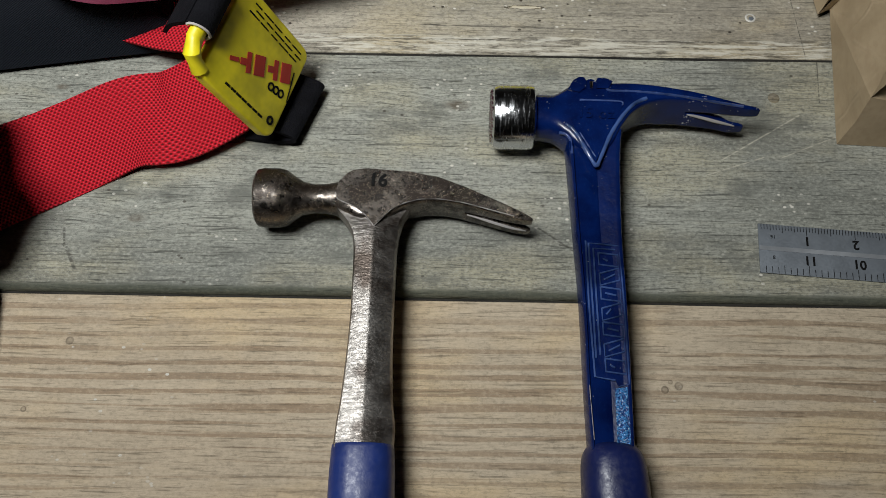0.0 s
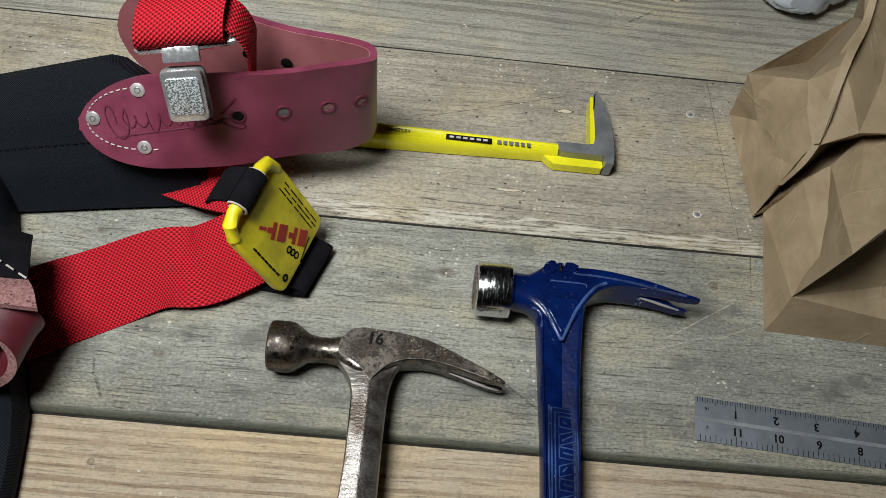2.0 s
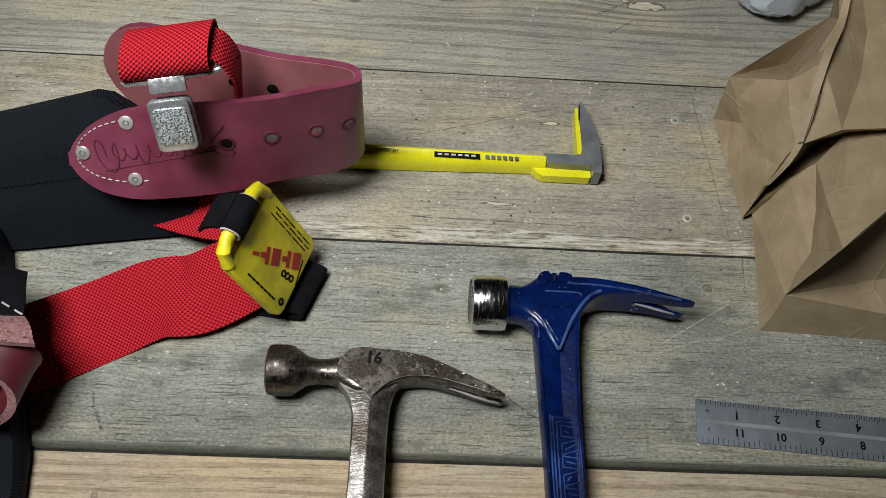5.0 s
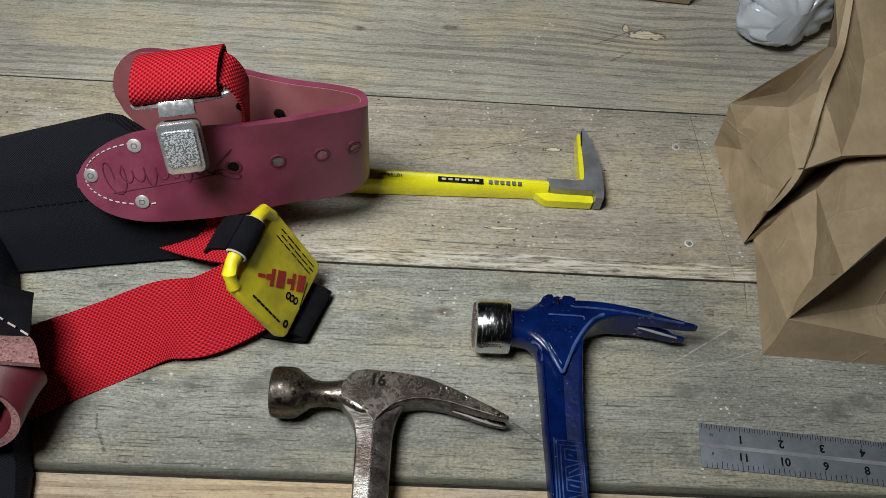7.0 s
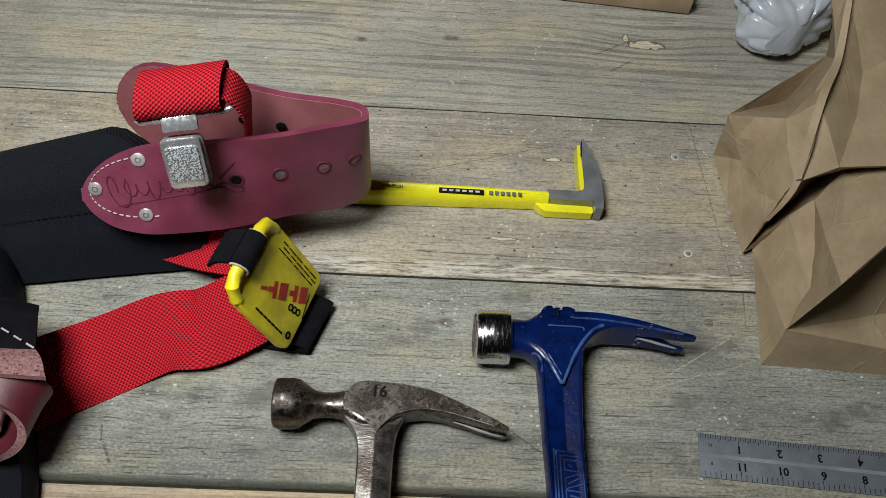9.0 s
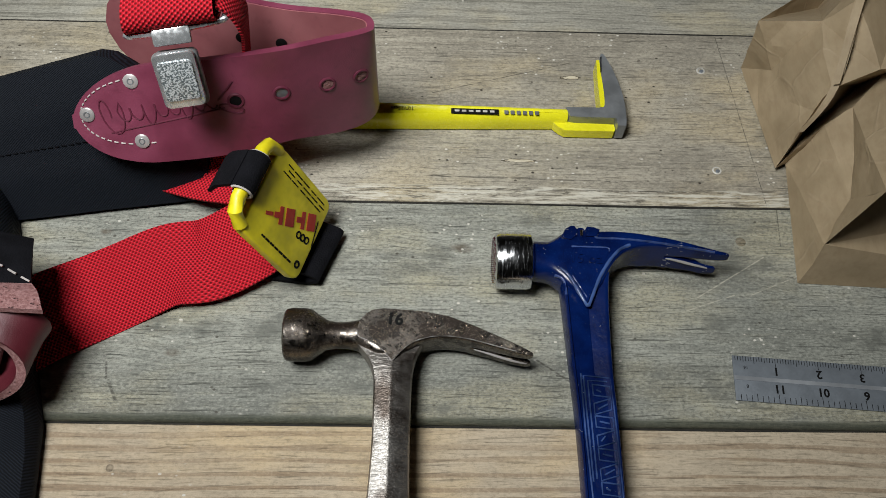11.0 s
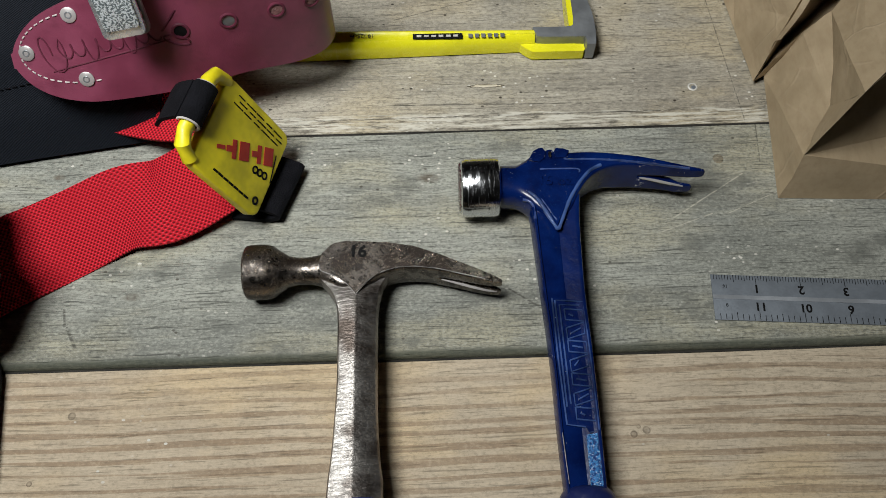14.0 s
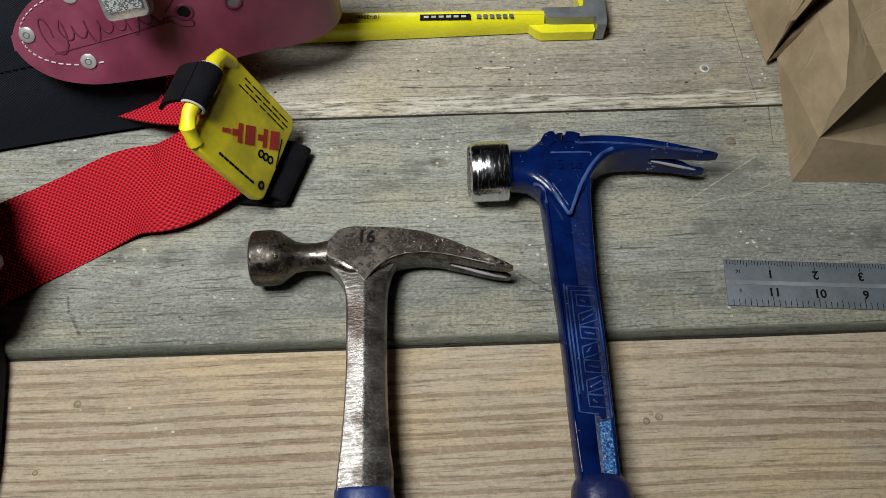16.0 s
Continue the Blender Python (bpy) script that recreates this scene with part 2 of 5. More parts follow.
def blue_metal(name, chips, flakes, lumps):
    """Glossy dark enamel with fine metal flake, thick and lumpy, chipped to grey steel."""
    n = Nodes(name)
    flake = n.voronoi(2100)
    tone = n.noise(60, None, 3)
    colour = n.mix(n.ramp(tone, 0.3, 0.7), (0.0007, 0.005, 0.045), (0.0016, 0.0125, 0.092))
    sparkle = n.math("MULTIPLY", n.ramp(flake, 0.24, 0.1), n.ramp(n.noise(900, None, 2), 0.42, 0.62))
    colour = n.mix(n.math("MULTIPLY", sparkle, flakes), colour, (0.04, 0.17, 0.55))
    chip = n.ramp(n.noise(240, n.scaled((0.7, 1.3, 1), (3, 1, 0)), 5, 0.72), chips, chips + 0.025)
    chip = n.math("MAXIMUM", chip, n.math("MULTIPLY", n.ramp(n.voronoi(330, n.scaled((1, 1.4, 1), (0, 2, 0))), 0.1, 0.06), n.ramp(n.noise(120, n.scaled((1, 1, 1), (6, 0, 0)), 3), 0.52, 0.6)))
    colour = n.mix(chip, colour, (0.42, 0.43, 0.46))
    height = n.math("ADD", n.math("MULTIPLY", n.noise(420, None, 2), 0.5), n.math("SUBTRACT", n.noise(120, None, 2), n.math("MULTIPLY", chip, 0.8)))
    return n.finish(colour, n.ramp(chip, 0.0, 1.0, 0.27, 0.5), 0.0, height, lumps, 0.0008, Specular_IOR_Level=0.25, Coat_Weight=0.25, Coat_Roughness=0.1)


def sparkling_blue():
    """Enamel over a hammered facet; lamp reflection and bright flake put into the colour."""
    n = Nodes("lit_facet_blue_paint")
    dents = n.noise(900, None, 3, 0.6)
    colour = n.mix(n.ramp(dents, 0.42, 0.6), (0.003, 0.03, 0.15), (0.03, 0.2, 0.5))
    colour = n.mix(n.ramp(n.noise(1400, n.scaled((1, 1, 1), (2, 0, 0)), 2), 0.58, 0.68), colour, (0.35, 0.5, 0.65))
    return n.finish(colour, 0.25, 0.2, dents, 0.8, 0.0008, Coat_Weight=0.4)


def chrome_ring():
    n = Nodes("chromed_ring_steel")
    scrape = n.noise(1.0, n.scaled((900, 160, 160)), 4, 0.7)
    spots = n.noise(260, None, 4, 0.65)
    colour = n.mix(n.ramp(spots, 0.6, 0.7), (0.62, 0.63, 0.65), (0.16, 0.15, 0.15))
    return n.finish(colour, n.ramp(scrape, 0.4, 0.7, 0.12, 0.32), 1.0, scrape, 0.12, 0.0005)


def webbing(name, colour, pitch=0.0026):
    """Woven strap: ribs across the band (u along the strap, v across it, both in metres)."""
    n = Nodes(name)
    uv = n.add("ShaderNodeUVMap").outputs[0]
    split = n.add("ShaderNodeSeparateXYZ")
    n.put(split.inputs[0], uv)
    along = n.math("MULTIPLY", split.outputs[0], 2 * math.pi / pitch)
    across = n.math("MULTIPLY", split.outputs[1], 2 * math.pi / (pitch * 1.15))
    cells = n.math("MULTIPLY", n.math("SINE", along), n.math("COSINE", across))
    ridge = n.math("SINE", n.math("MULTIPLY", across, 2.0))
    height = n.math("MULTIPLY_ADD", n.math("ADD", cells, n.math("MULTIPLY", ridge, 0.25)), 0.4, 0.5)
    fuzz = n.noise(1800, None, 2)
    # Shade of the weave hollows and highlight of the rib tops, put into colour.
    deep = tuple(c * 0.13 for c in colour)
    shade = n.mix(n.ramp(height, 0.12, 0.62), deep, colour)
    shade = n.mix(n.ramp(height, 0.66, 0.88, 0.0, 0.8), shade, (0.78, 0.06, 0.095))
    shade = n.mix(n.math("MULTIPLY", n.ramp(n.noise(35), 0.4, 0.7), 0.25), shade, tuple(c * 0.6 for c in colour))
    return n.finish(shade, 0.72, 0.0, n.math("ADD", height, n.math("MULTIPLY", fuzz, 0.15)), 0.9, 0.001, Specular_IOR_Level=0.25)


def black_nylon():
    n = Nodes("black_nylon_twill")
    weave = n.add("ShaderNodeTexWave", wave_type="BANDS", bands_direction="DIAGONAL")
    n.put(weave.inputs["Vector"], n.pos)
    weave.inputs["Scale"].default_value = 400
    weave.inputs["Distortion"].default_value = 2.0
    weave.inputs["Detail"].default_value = 1.0
    colour = n.mix(weave.outputs[1], (0.0006, 0.001, 0.0018), (0.0105, 0.014, 0.0225))
    return n.finish(colour, 0.7, 0.0, n.math("ADD", weave.outputs[1], n.math("MULTIPLY", n.noise(40), 2.0)), 0.4, 0.0008, Specular_IOR_Level=0.16)


def leather(name, colour, deep):
    n = Nodes(name)
    pores = n.voronoi(1500)
    tone = n.noise(28, None, 4, 0.6)
    shade = n.mix(n.ramp(tone, 0.3, 0.7), deep, colour)
    shade = n.mix(n.math("MULTIPLY", n.ramp(n.noise(140, None, 4), 0.55, 0.75), 0.3), shade, tuple(c * 0.5 for c in deep))
    return n.finish(shade, n.ramp(tone, 0.3, 0.7, 0.34, 0.5), 0.0, n.math("ADD", n.math("MULTIPLY", pores, 0.6), n.math("ADD", n.noise(90), n.noise(420, None, 3))), 0.16, 0.0007, Coat_Weight=0.35, Coat_Roughness=0.38, Specular_IOR_Level=0.6)


def kraft():
    n = Nodes("kraft_paper")
    fibre = n.noise(1.0, n.scaled((300, 90, 300)), 4, 0.6)
    soft = n.noise(22, None, 5, 0.6)
    warp = n.vec("ADD", n.pos, n.vec("MULTIPLY", n.add("ShaderNodeTexNoise").outputs[1], (0.006, 0.006, 0.006)))
    cells = n.voronoi(26, warp, "DISTANCE_TO_EDGE")
    crease = n.ramp(cells, 0.035, 0.0)
    broken = n.math("MULTIPLY", crease, n.ramp(n.noise(28, n.scaled((1, 1, 1), (7, 0, 0)), 3), 0.46, 0.6))
    colour = n.mix(n.ramp(soft, 0.3, 0.7), (0.3, 0.228, 0.138), (0.4, 0.308, 0.195))
    colour = n.mix(n.math("MULTIPLY", n.ramp(fibre, 0.4, 0.7), 0.25), colour, (0.22, 0.145, 0.08))
    colour = n.mix(n.math("MULTIPLY", broken, 0.12), colour, (0.5, 0.39, 0.27))
    height = n.math("ADD", n.math("MULTIPLY", fibre, 0.04), n.math("ADD", n.math("MULTIPLY", soft, 0.9), n.math("MULTIPLY", broken, 0.3)))
    return n.finish(colour, 0.68, 0.0, height, 0.4, 0.002)


GREY_WOOD = wood("weathered_grey_plank", (0.4, 0.402, 0.35), (0.25, 0.255, 0.224), (0.125, 0.124, 0.107), 1.3, 5, 0.35,
                 knots=((-0.1505, 0.302, 0.006), (0.02, 0.375, 0.009), (-0.205, 0.383, 0.005)), dark_front=0.2605,
                 pale=(((0.165, 0.342), (0.213, 0.372), 0.0006), ((0.156, 0.333), (0.19, 0.345), 0.0005), ((0.2, 0.345), (0.235, 0.36), 0.0004)),
                 specks=0.55, grain=0.9, stains=0.72,
                 black=(((0.062, 0.302), (0.092, 0.281), 0.0008), ((0.075, 0.291), (0.1, 0.285), 0.0006), ((-0.185, 0.285), (-0.178, 0.272), 0.0013), ((-0.188, 0.296), (-0.186, 0.285), 0.001), ((0.2255, 0.38), (0.228, 0.408), 0.0005)))
BROWN_WOOD = wood("weathered_brown_plank", (0.455, 0.415, 0.335), (0.33, 0.3, 0.245), (0.17, 0.15, 0.118), 4.7, 5, 0.4,
                  knots=((-0.215, 0.545, 0.008),), specks=0.9, grain=0.75, stains=0.4, chipped=(0.4095, 0.424), torn=((0.1, 0.5165, 0.006, 0.0018), (0.06, 0.4435, 0.011, 0.0012)),
                  pale=(((-0.06, 0.4135), (0.24, 0.4145), 0.0017), ((0.0, 0.4185), (0.2, 0.4175), 0.001), ((-0.05, 0.4225), (0.1, 0.422), 0.0008), ((0.014, 0.487), (0.03, 0.487), 0.0007)),
                  black=(((0.2105, 0.558), (0.2225, 0.41), 0.0005), ((-0.06, 0.4195), (0.2, 0.421), 0.0009), ((0.0, 0.43), (0.12, 0.428), 0.0008), ((0.0, 0.5), (0.1, 0.53), 0.0005)))
TOP_WOOD = wood("weathered_silver_plank", (0.43, 0.412, 0.35), (0.335, 0.32, 0.272), (0.16, 0.15, 0.122), 8.2, 9.0, 0.6,
                knots=((-0.055, 0.633, 0.007), (0.185, 0.645, 0.012), (0.02, 0.64, 0.009)), specks=0.3, straight=True, grain=0.65, stains=0.3,
                torn=((0.186, 0.6445, 0.016, 0.0042), (0.168, 0.651, 0.003, 0.0045)),
                black=(((0.14, 0.63), (0.175, 0.65), 0.0009), ((0.176, 0.647), (0.182, 0.652), 0.0009), ((0.152, 0.612), (0.172, 0.626), 0.0014)))
FRESH_WOOD = wood("yellow_pine_plank", (0.565, 0.471, 0.35), (0.495, 0.403, 0.292), (0.275, 0.185, 0.113), 11.9, 7.2, 0.66,
                  dots=((-0.1755, 0.2352, 0.0022), (-0.192, 0.2, 0.0015), (0.126, 0.2155, 0.002), (0.133, 0.2175, 0.0022), (0.129, 0.2195, 0.0012)), specks=0.15, grain=0.5, straight=True, stains=0.16)
BACK_WOOD = wood("plank_out_of_reach", (0.28, 0.25, 0.19), (0.22, 0.2, 0.155), (0.13, 0.115, 0.09), 15.1, 9, 0.5)
STEEL, SHAFT, BLUE, CHROME = worn_steel(), shaft_steel(), blue_metal("blue_flake_paint", 0.7, 0.3, 0.3), chrome_ring()
BLUE_CHIPPED = blue_metal("chipped_blue_paint", 0.63, 0.2, 0.4)
BLUE_RELIEF = blue_metal("pressed_blue_paint", 0.74, 0.1, 0.6)
# Enamel of raised strokes and rims, edge highlights put into a lighter blue.
LIT_EDGE_BLUE = plain("lit_blue_edge", (0.045, 0.085, 0.23), 0.16, grain=500, bump=0.4, vary=0.7, Coat_Weight=0.5)
STAMP = plain("dark_stamped_steel", (0.02, 0.017, 0.015), 0.6, 0.3, bump=0.2)
# Rubbed enamel, paled further so its colour carries the glints of raised edges.
WORN_GLINT_BLUE = plain("rubbed_glint_blue_paint", (0.05, 0.085, 0.24), 0.2, grain=400, bump=0.4, vary=0.6, Coat_Weight=0.9)
NAIL = plain("dull_nail_metal", (0.6, 0.58, 0.53), 0.6, 0.1, grain=700, bump=0.5)
LIT_FACET_BLUE = sparkling_blue()
GRIP = plain("blue_vinyl_grip", (0.014, 0.032, 0.16), 0.38, grain=420, bump=0.2)
DARK_GRIP = plain("dark_blue_rubber_grip", (0.008, 0.014, 0.075), 0.36, grain=420, bump=0.25)
INK = plain("black_ink", (0.008, 0.008, 0.008), 0.7, bump=0.0, Specular_IOR_Level=0.1)
RULE = plain("brushed_rule_steel", (0.2, 0.222, 0.25), 0.45, 0.4, grain=800, bump=0.08, vary=0.12)
RULE_GROOVE = plain("bright_rule_groove", (0.4, 0.42, 0.45), 0.4, 0.4, bump=0.05)
YELLOW = plain("yellow_enamel", (0.86, 0.8, 0.02), 0.24, grain=260, bump=0.08, vary=0.1, Coat_Weight=0.3)
BAR_STEEL = plain("ground_grey_steel", (0.24, 0.25, 0.26), 0.38, 0.45, grain=500, bump=0.1)
TAG_YELLOW = plain("yellow_plastic", (0.86, 0.73, 0.016), 0.4, grain=420, bump=0.1, vary=0.28)
TAG_RED = plain("red_print", (0.5, 0.03, 0.02), 0.5, bump=0.0)
VELCRO = plain("black_hook_and_loop", (0.006, 0.006, 0.008), 0.95, grain=900, bump=0.9, Specular_IOR_Level=0.12)
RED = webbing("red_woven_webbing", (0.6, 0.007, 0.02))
NYLON = black_nylon()
LEATHER = leather("burgundy_leather", (0.235, 0.046, 0.09), (0.155, 0.028, 0.055))
# Burgundy leather darkened: the roll's shade is put into its colour.
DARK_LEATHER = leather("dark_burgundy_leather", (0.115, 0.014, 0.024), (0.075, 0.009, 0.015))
CREASE = plain("pressed_dark_leather", (0.125, 0.021, 0.043), 0.5, bump=0.1)
INNER = leather("flesh_side_of_leather", (0.36, 0.13, 0.14), (0.28, 0.09, 0.1))
EDGE = plain("raw_leather_edge", (0.3, 0.15, 0.11), 0.7, grain=500, bump=0.4)


def suede():
    n = Nodes("pink_suede")
    nap = n.noise(520, None, 5, 0.7)
    pits = n.math("MULTIPLY", n.ramp(n.voronoi(420), 0.3, 0.14), n.ramp(n.noise(150), 0.42, 0.6))
    colour = n.mix(n.ramp(nap, 0.35, 0.65), (0.24, 0.105, 0.1), (0.42, 0.23, 0.225))
    colour = n.mix(pits, colour, (0.05, 0.02, 0.02))
    return n.finish(colour, 0.92, 0.0, n.math("SUBTRACT", nap, pits), 0.8, 0.0012)


SUEDE = suede()
THREAD = plain("white_thread", (0.56, 0.52, 0.5), 0.7, bump=0.2)
NICKEL = plain("nickel_rivet", (0.52, 0.49, 0.48), 0.36, 0.35, grain=300, bump=0.1)
CLIP = plain("zinc_clip_steel", (0.8, 0.82, 0.84), 0.24, 0.75, grain=300, bump=0.15, vary=0.25)


def galvanised():
    n = Nodes("speckled_galvanised_steel")
    grain = n.noise(1100, None, 2, 0.5)
    colour = n.mix(n.ramp(grain, 0.44, 0.56), (0.16, 0.19, 0.2), (0.8, 0.84, 0.86))
    return n.finish(colour, 0.3, 0.3, grain, 0.5, 0.0005)


CLIP_FACE = galvanised()
KRAFT = kraft()
FILM = plain("grey_plastic_film", (0.47, 0.51, 0.56), 0.2, grain=90, bump=0.6, vary=0.25, Coat_Weight=0.5)
LATH = plain("pale_pine_lath", (0.42, 0.31, 0.2), 0.75, grain=200, bump=0.3)
DIRT = plain("packed_black_dirt", (0.022, 0.02, 0.016), 0.95, grain=500, bump=0.8, vary=0.5)
PLASTER = plain("dull_wall_paint", (0.08, 0.079, 0.077), 0.85, grain=60, bump=0.2)


# ---- mesh helpers ----
def mesh_object(name, bm, material, smooth=True, bevel=0.0, segments=2):
    if bevel:
        edges = [e for e in bm.edges if len(e.link_faces) == 2 and e.calc_face_angle(0) > 0.6]
        bmesh.ops.bevel(bm, geom=edges, offset=bevel, segments=segments, affect="EDGES", profile=0.6, clamp_overlap=True)
    bmesh.ops.recalc_face_normals(bm, faces=bm.faces)
    data = bpy.data.meshes.new(name)
    bm.to_mesh(data)
    bm.free()
    data.materials.append(material)
    if smooth:
        for poly in data.polygons:
            poly.use_smooth = True
        data.set_sharp_from_angle(angle=radians(38))
    return new(name, data)


def part(name, bm, material, parent, label="", smooth=True, bevel=0.0, segments=2):
    ob = mesh_object(name, bm, material, smooth, bevel, segments)
    ob.parent = parent
    if parent.parent is None:
        ob.matrix_parent_inverse = Matrix.Translation(-parent.location)
    if label:
        tagged(ob, label)
    return ob


def thing(name, place, label, category, group="", kind=""):
    ob = new(name)
    ob.empty_display_size = 0.02
    ob.location = place
    return tagged(ob, label, category, group, kind)


def box(x0, x1, y0, y1, z0, z1, m=None, bm=None):
    bm = bm or bmesh.new()
    made = bmesh.ops.create_cube(bm, size=1.0)["verts"]
    bmesh.ops.scale(bm, vec=(x1 - x0, y1 - y0, z1 - z0), verts=made)
    bmesh.ops.translate(bm, vec=((x0 + x1) / 2, (y0 + y1) / 2, (z0 + z1) / 2), verts=made)
    if m is not None:
        bmesh.ops.transform(bm, matrix=m, verts=made)
    return bm


def prism(outline, z0, z1, m=None, bm=None):
    """A flat outline (x, y) given depth from z0 to z1."""
    bm = bm or bmesh.new()
    low = [bm.verts.new((x, y, z0)) for x, y in outline]
    top = [bm.verts.new((x, y, z1)) for x, y in outline]
    bm.faces.new(low[::-1])
    bm.faces.new(top)
    for i in range(len(low)):
        j = (i + 1) % len(low)
        bm.faces.new((low[i], low[j], top[j], top[i]))
    if m is not None:
        bmesh.ops.transform(bm, matrix=m, verts=low + top)
    return bm


def loft(rings, closed=True, caps=True, bm=None):
    """Skin over rings of points, each ring with the same count."""
    bm = bm or bmesh.new()
    rows = [[bm.verts.new(p) for p in ring] for ring in rings]
    count = len(rows[0])
    for a, b in zip(rows, rows[1:]):
        for i in range(count if closed else count - 1):
            j = (i + 1) % count
            bm.faces.new((a[i], a[j], b[j], b[i]))
    if caps and closed:
        bm.faces.new(rows[0][::-1])
        bm.faces.new(rows[-1])
    return bm


def smooth_path(points, steps):
    """Catmull-Rom through tuples of any length."""
    pts = [points[0], *points, points[-1]]
    out = []
    for k in range(1, len(pts) - 2):
        p0, p1, p2, p3 = (np.array(p, float) for p in pts[k - 1:k + 3])
        for s in range(steps):
            t = s / steps
            out.append(tuple(0.5 * (2 * p1 + (p2 - p0) * t + (2 * p0 - 5 * p1 + 4 * p2 - p3) * t * t + (3 * p1 - p0 - 3 * p2 + p3) * t ** 3)))
    out.append(tuple(float(v) for v in points[-1]))
    return out


def tube(points, radius, sides=8, bm=None):
    rings = []
    pts = [Vector(p) for p in points]
    for i, p in enumerate(pts):
        way = (pts[min(i + 1, len(pts) - 1)] - pts[max(i - 1, 0)]).normalized()
        side = way.cross(Vector((0.13, 0.21, 0.97))).normalized()
        up = side.cross(way)
        r = radius[i] if isinstance(radius, (list, tuple)) else radius
        rings.append([p + (side * math.cos(a) + up * math.sin(a)) * r for a in (2 * math.pi * k / sides for k in range(sides))])
    return loft(rings, bm=bm)


def disc(place, normal, radius, depth, sides=20, bm=None, inner=0.0):
    """A short round peg on a surface; with inner, a ring."""
    turn = Vector(normal).to_track_quat("Z", "Y").to_matrix().to_4x4()
    m = Matrix.Translation(place) @ turn
    profile = ((radius, 0), (radius, depth * 0.6), (radius * 0.86, depth), (inner if inner else radius * 0.05, depth * (0.9 if inner else 1.05)))
    if inner:
        profile += ((inner, 0),)
    rings = [[m @ Vector((r * math.cos(a), r * math.sin(a), z)) for a in (2 * math.pi * k / sides for k in range(sides))] for r, z in profile]
    return loft(rings, caps=not inner, bm=bm)


def lettering(text, height, m, depth=0.0003, bold=0.0):
    """Built-in letters as a mesh, standing on the plane of m."""
    data = bpy.data.curves.new("letters", "FONT")
    data.body, data.size, data.extrude, data.align_x, data.align_y = text, height, depth, "CENTER", "CENTER"
    data.offset = bold * height
    data.resolution_u = 3
    ob = bpy.data.objects.new("letters", data)
    scene.collection.objects.link(ob)
    bpy.context.view_layer.update()
    bm = bmesh.new()
    made = bpy.data.meshes.new_from_object(ob.evaluated_get(bpy.context.evaluated_depsgraph_get()))
    bm.from_mesh(made)
    bmesh.ops.transform(bm, matrix=m, verts=bm.verts)
    bpy.data.meshes.remove(made)
    bpy.data.objects.remove(ob)
    bpy.data.curves.remove(data)
    return bm


def band(name, stations, thickness, material, parent, label="", across=9, edge=None):
    """A strap. Stations: centre, half-width vector (from the lower edge to the upper). UV in metres along and across."""
    bm = bmesh.new()
    layer = bm.loops.layers.uv.new("UVMap")
    count = len(stations)
    centres = [Vector(s[0]) for s in stations]
    halves = [Vector(s[1]) for s in stations]
    lengths = [0.0]
    for a, b in zip(centres, centres[1:]):
        lengths.append(lengths[-1] + (b - a).length)
    grid, uvs = [], {}
    for side in (0.5, -0.5):
        rows = []
        for i in range(count):
            way = (centres[min(i + 1, count - 1)] - centres[max(i - 1, 0)]).normalized()
            normal = way.cross(halves[i]).normalized()
            row = []
            for k in range(across):
                v = 2 * k / (across - 1) - 1
                vert = bm.verts.new(centres[i] + halves[i] * v + normal * thickness * side)
                uvs[vert] = (lengths[i], v * halves[i].length)
                row.append(vert)
            rows.append(row)
        grid.append(rows)
    top, low = grid
    for i in range(count - 1):
        for k in range(across - 1):
            bm.faces.new((top[i][k], top[i + 1][k], top[i + 1][k + 1], top[i][k + 1]))
            bm.faces.new((low[i][k], low[i][k + 1], low[i + 1][k + 1], low[i + 1][k]))
        for k in (0, across - 1):
            bm.faces.new((top[i][k], low[i][k], low[i + 1][k], top[i + 1][k]))
    for i in (0, count - 1):
        for k in range(across - 1):
            bm.faces.new((top[i][k], top[i][k + 1], low[i][k + 1], low[i][k]))
    for face in bm.faces:
        for loop in face.loops:
            loop[layer].uv = uvs[loop.vert]
    return part(name, bm, material, parent, label)


# ---- the bench and the room ----
bench = thing("floor", (0, 0, 0), "workbench top of weathered wooden planks", "workbench", kind="structure")
PLANKS = ((-0.64, FRESH_WOOD), (-0.49, BACK_WOOD), (-0.339, FRESH_WOOD), (-0.189, BACK_WOOD), (-0.039, BACK_WOOD), (0.111, FRESH_WOOD), (0.2605, GREY_WOOD), (0.409, BROWN_WOOD), (0.561, TOP_WOOD),
          (0.713, BACK_WOOD), (0.864, BROWN_WOOD), (1.015, BACK_WOOD), (1.166, GREY_WOOD), (1.317, BACK_WOOD), (1.468, BACK_WOOD))


def plank(y0, y1, top, material, front_round, parent):
    """A board with a worn, rounded front edge and slightly wavy long sides."""
    rings = []
    for i in range(121):
        x = -1.3 + 2.7 * i / 120
        wob0 = 0.0005 * noise.noise((x * 9, y0 * 7, 0)) + 0.0002 * noise.noise((x * 60, y0 * 7, 3))
        wob1 = 0.0005 * noise.noise((x * 9, y1 * 7, 5)) + 0.0002 * noise.noise((x * 60, y1 * 7, 8))
        cup = top + 0.0003 * noise.noise((x * 4, y0 * 3, 2))
        ring = [(x, y0 + wob0, -0.036)]
        for k in range(5):
            a = k / 4 * math.pi / 2
            ring.append((x, y0 + wob0 + front_round * (1 - math.cos(a)), cup - front_round * (1 - math.sin(a))))
        for k in range(4):
            a = k / 3 * math.pi / 2
            ring.append((x, y1 + wob1 - 0.0008 * (1 - math.sin(a)), cup - 0.0008 * (1 - math.cos(a))))
        ring.append((x, y1 + wob1, -0.036))
        rings.append(ring)
    return part("plank", loft(rings), material, parent)


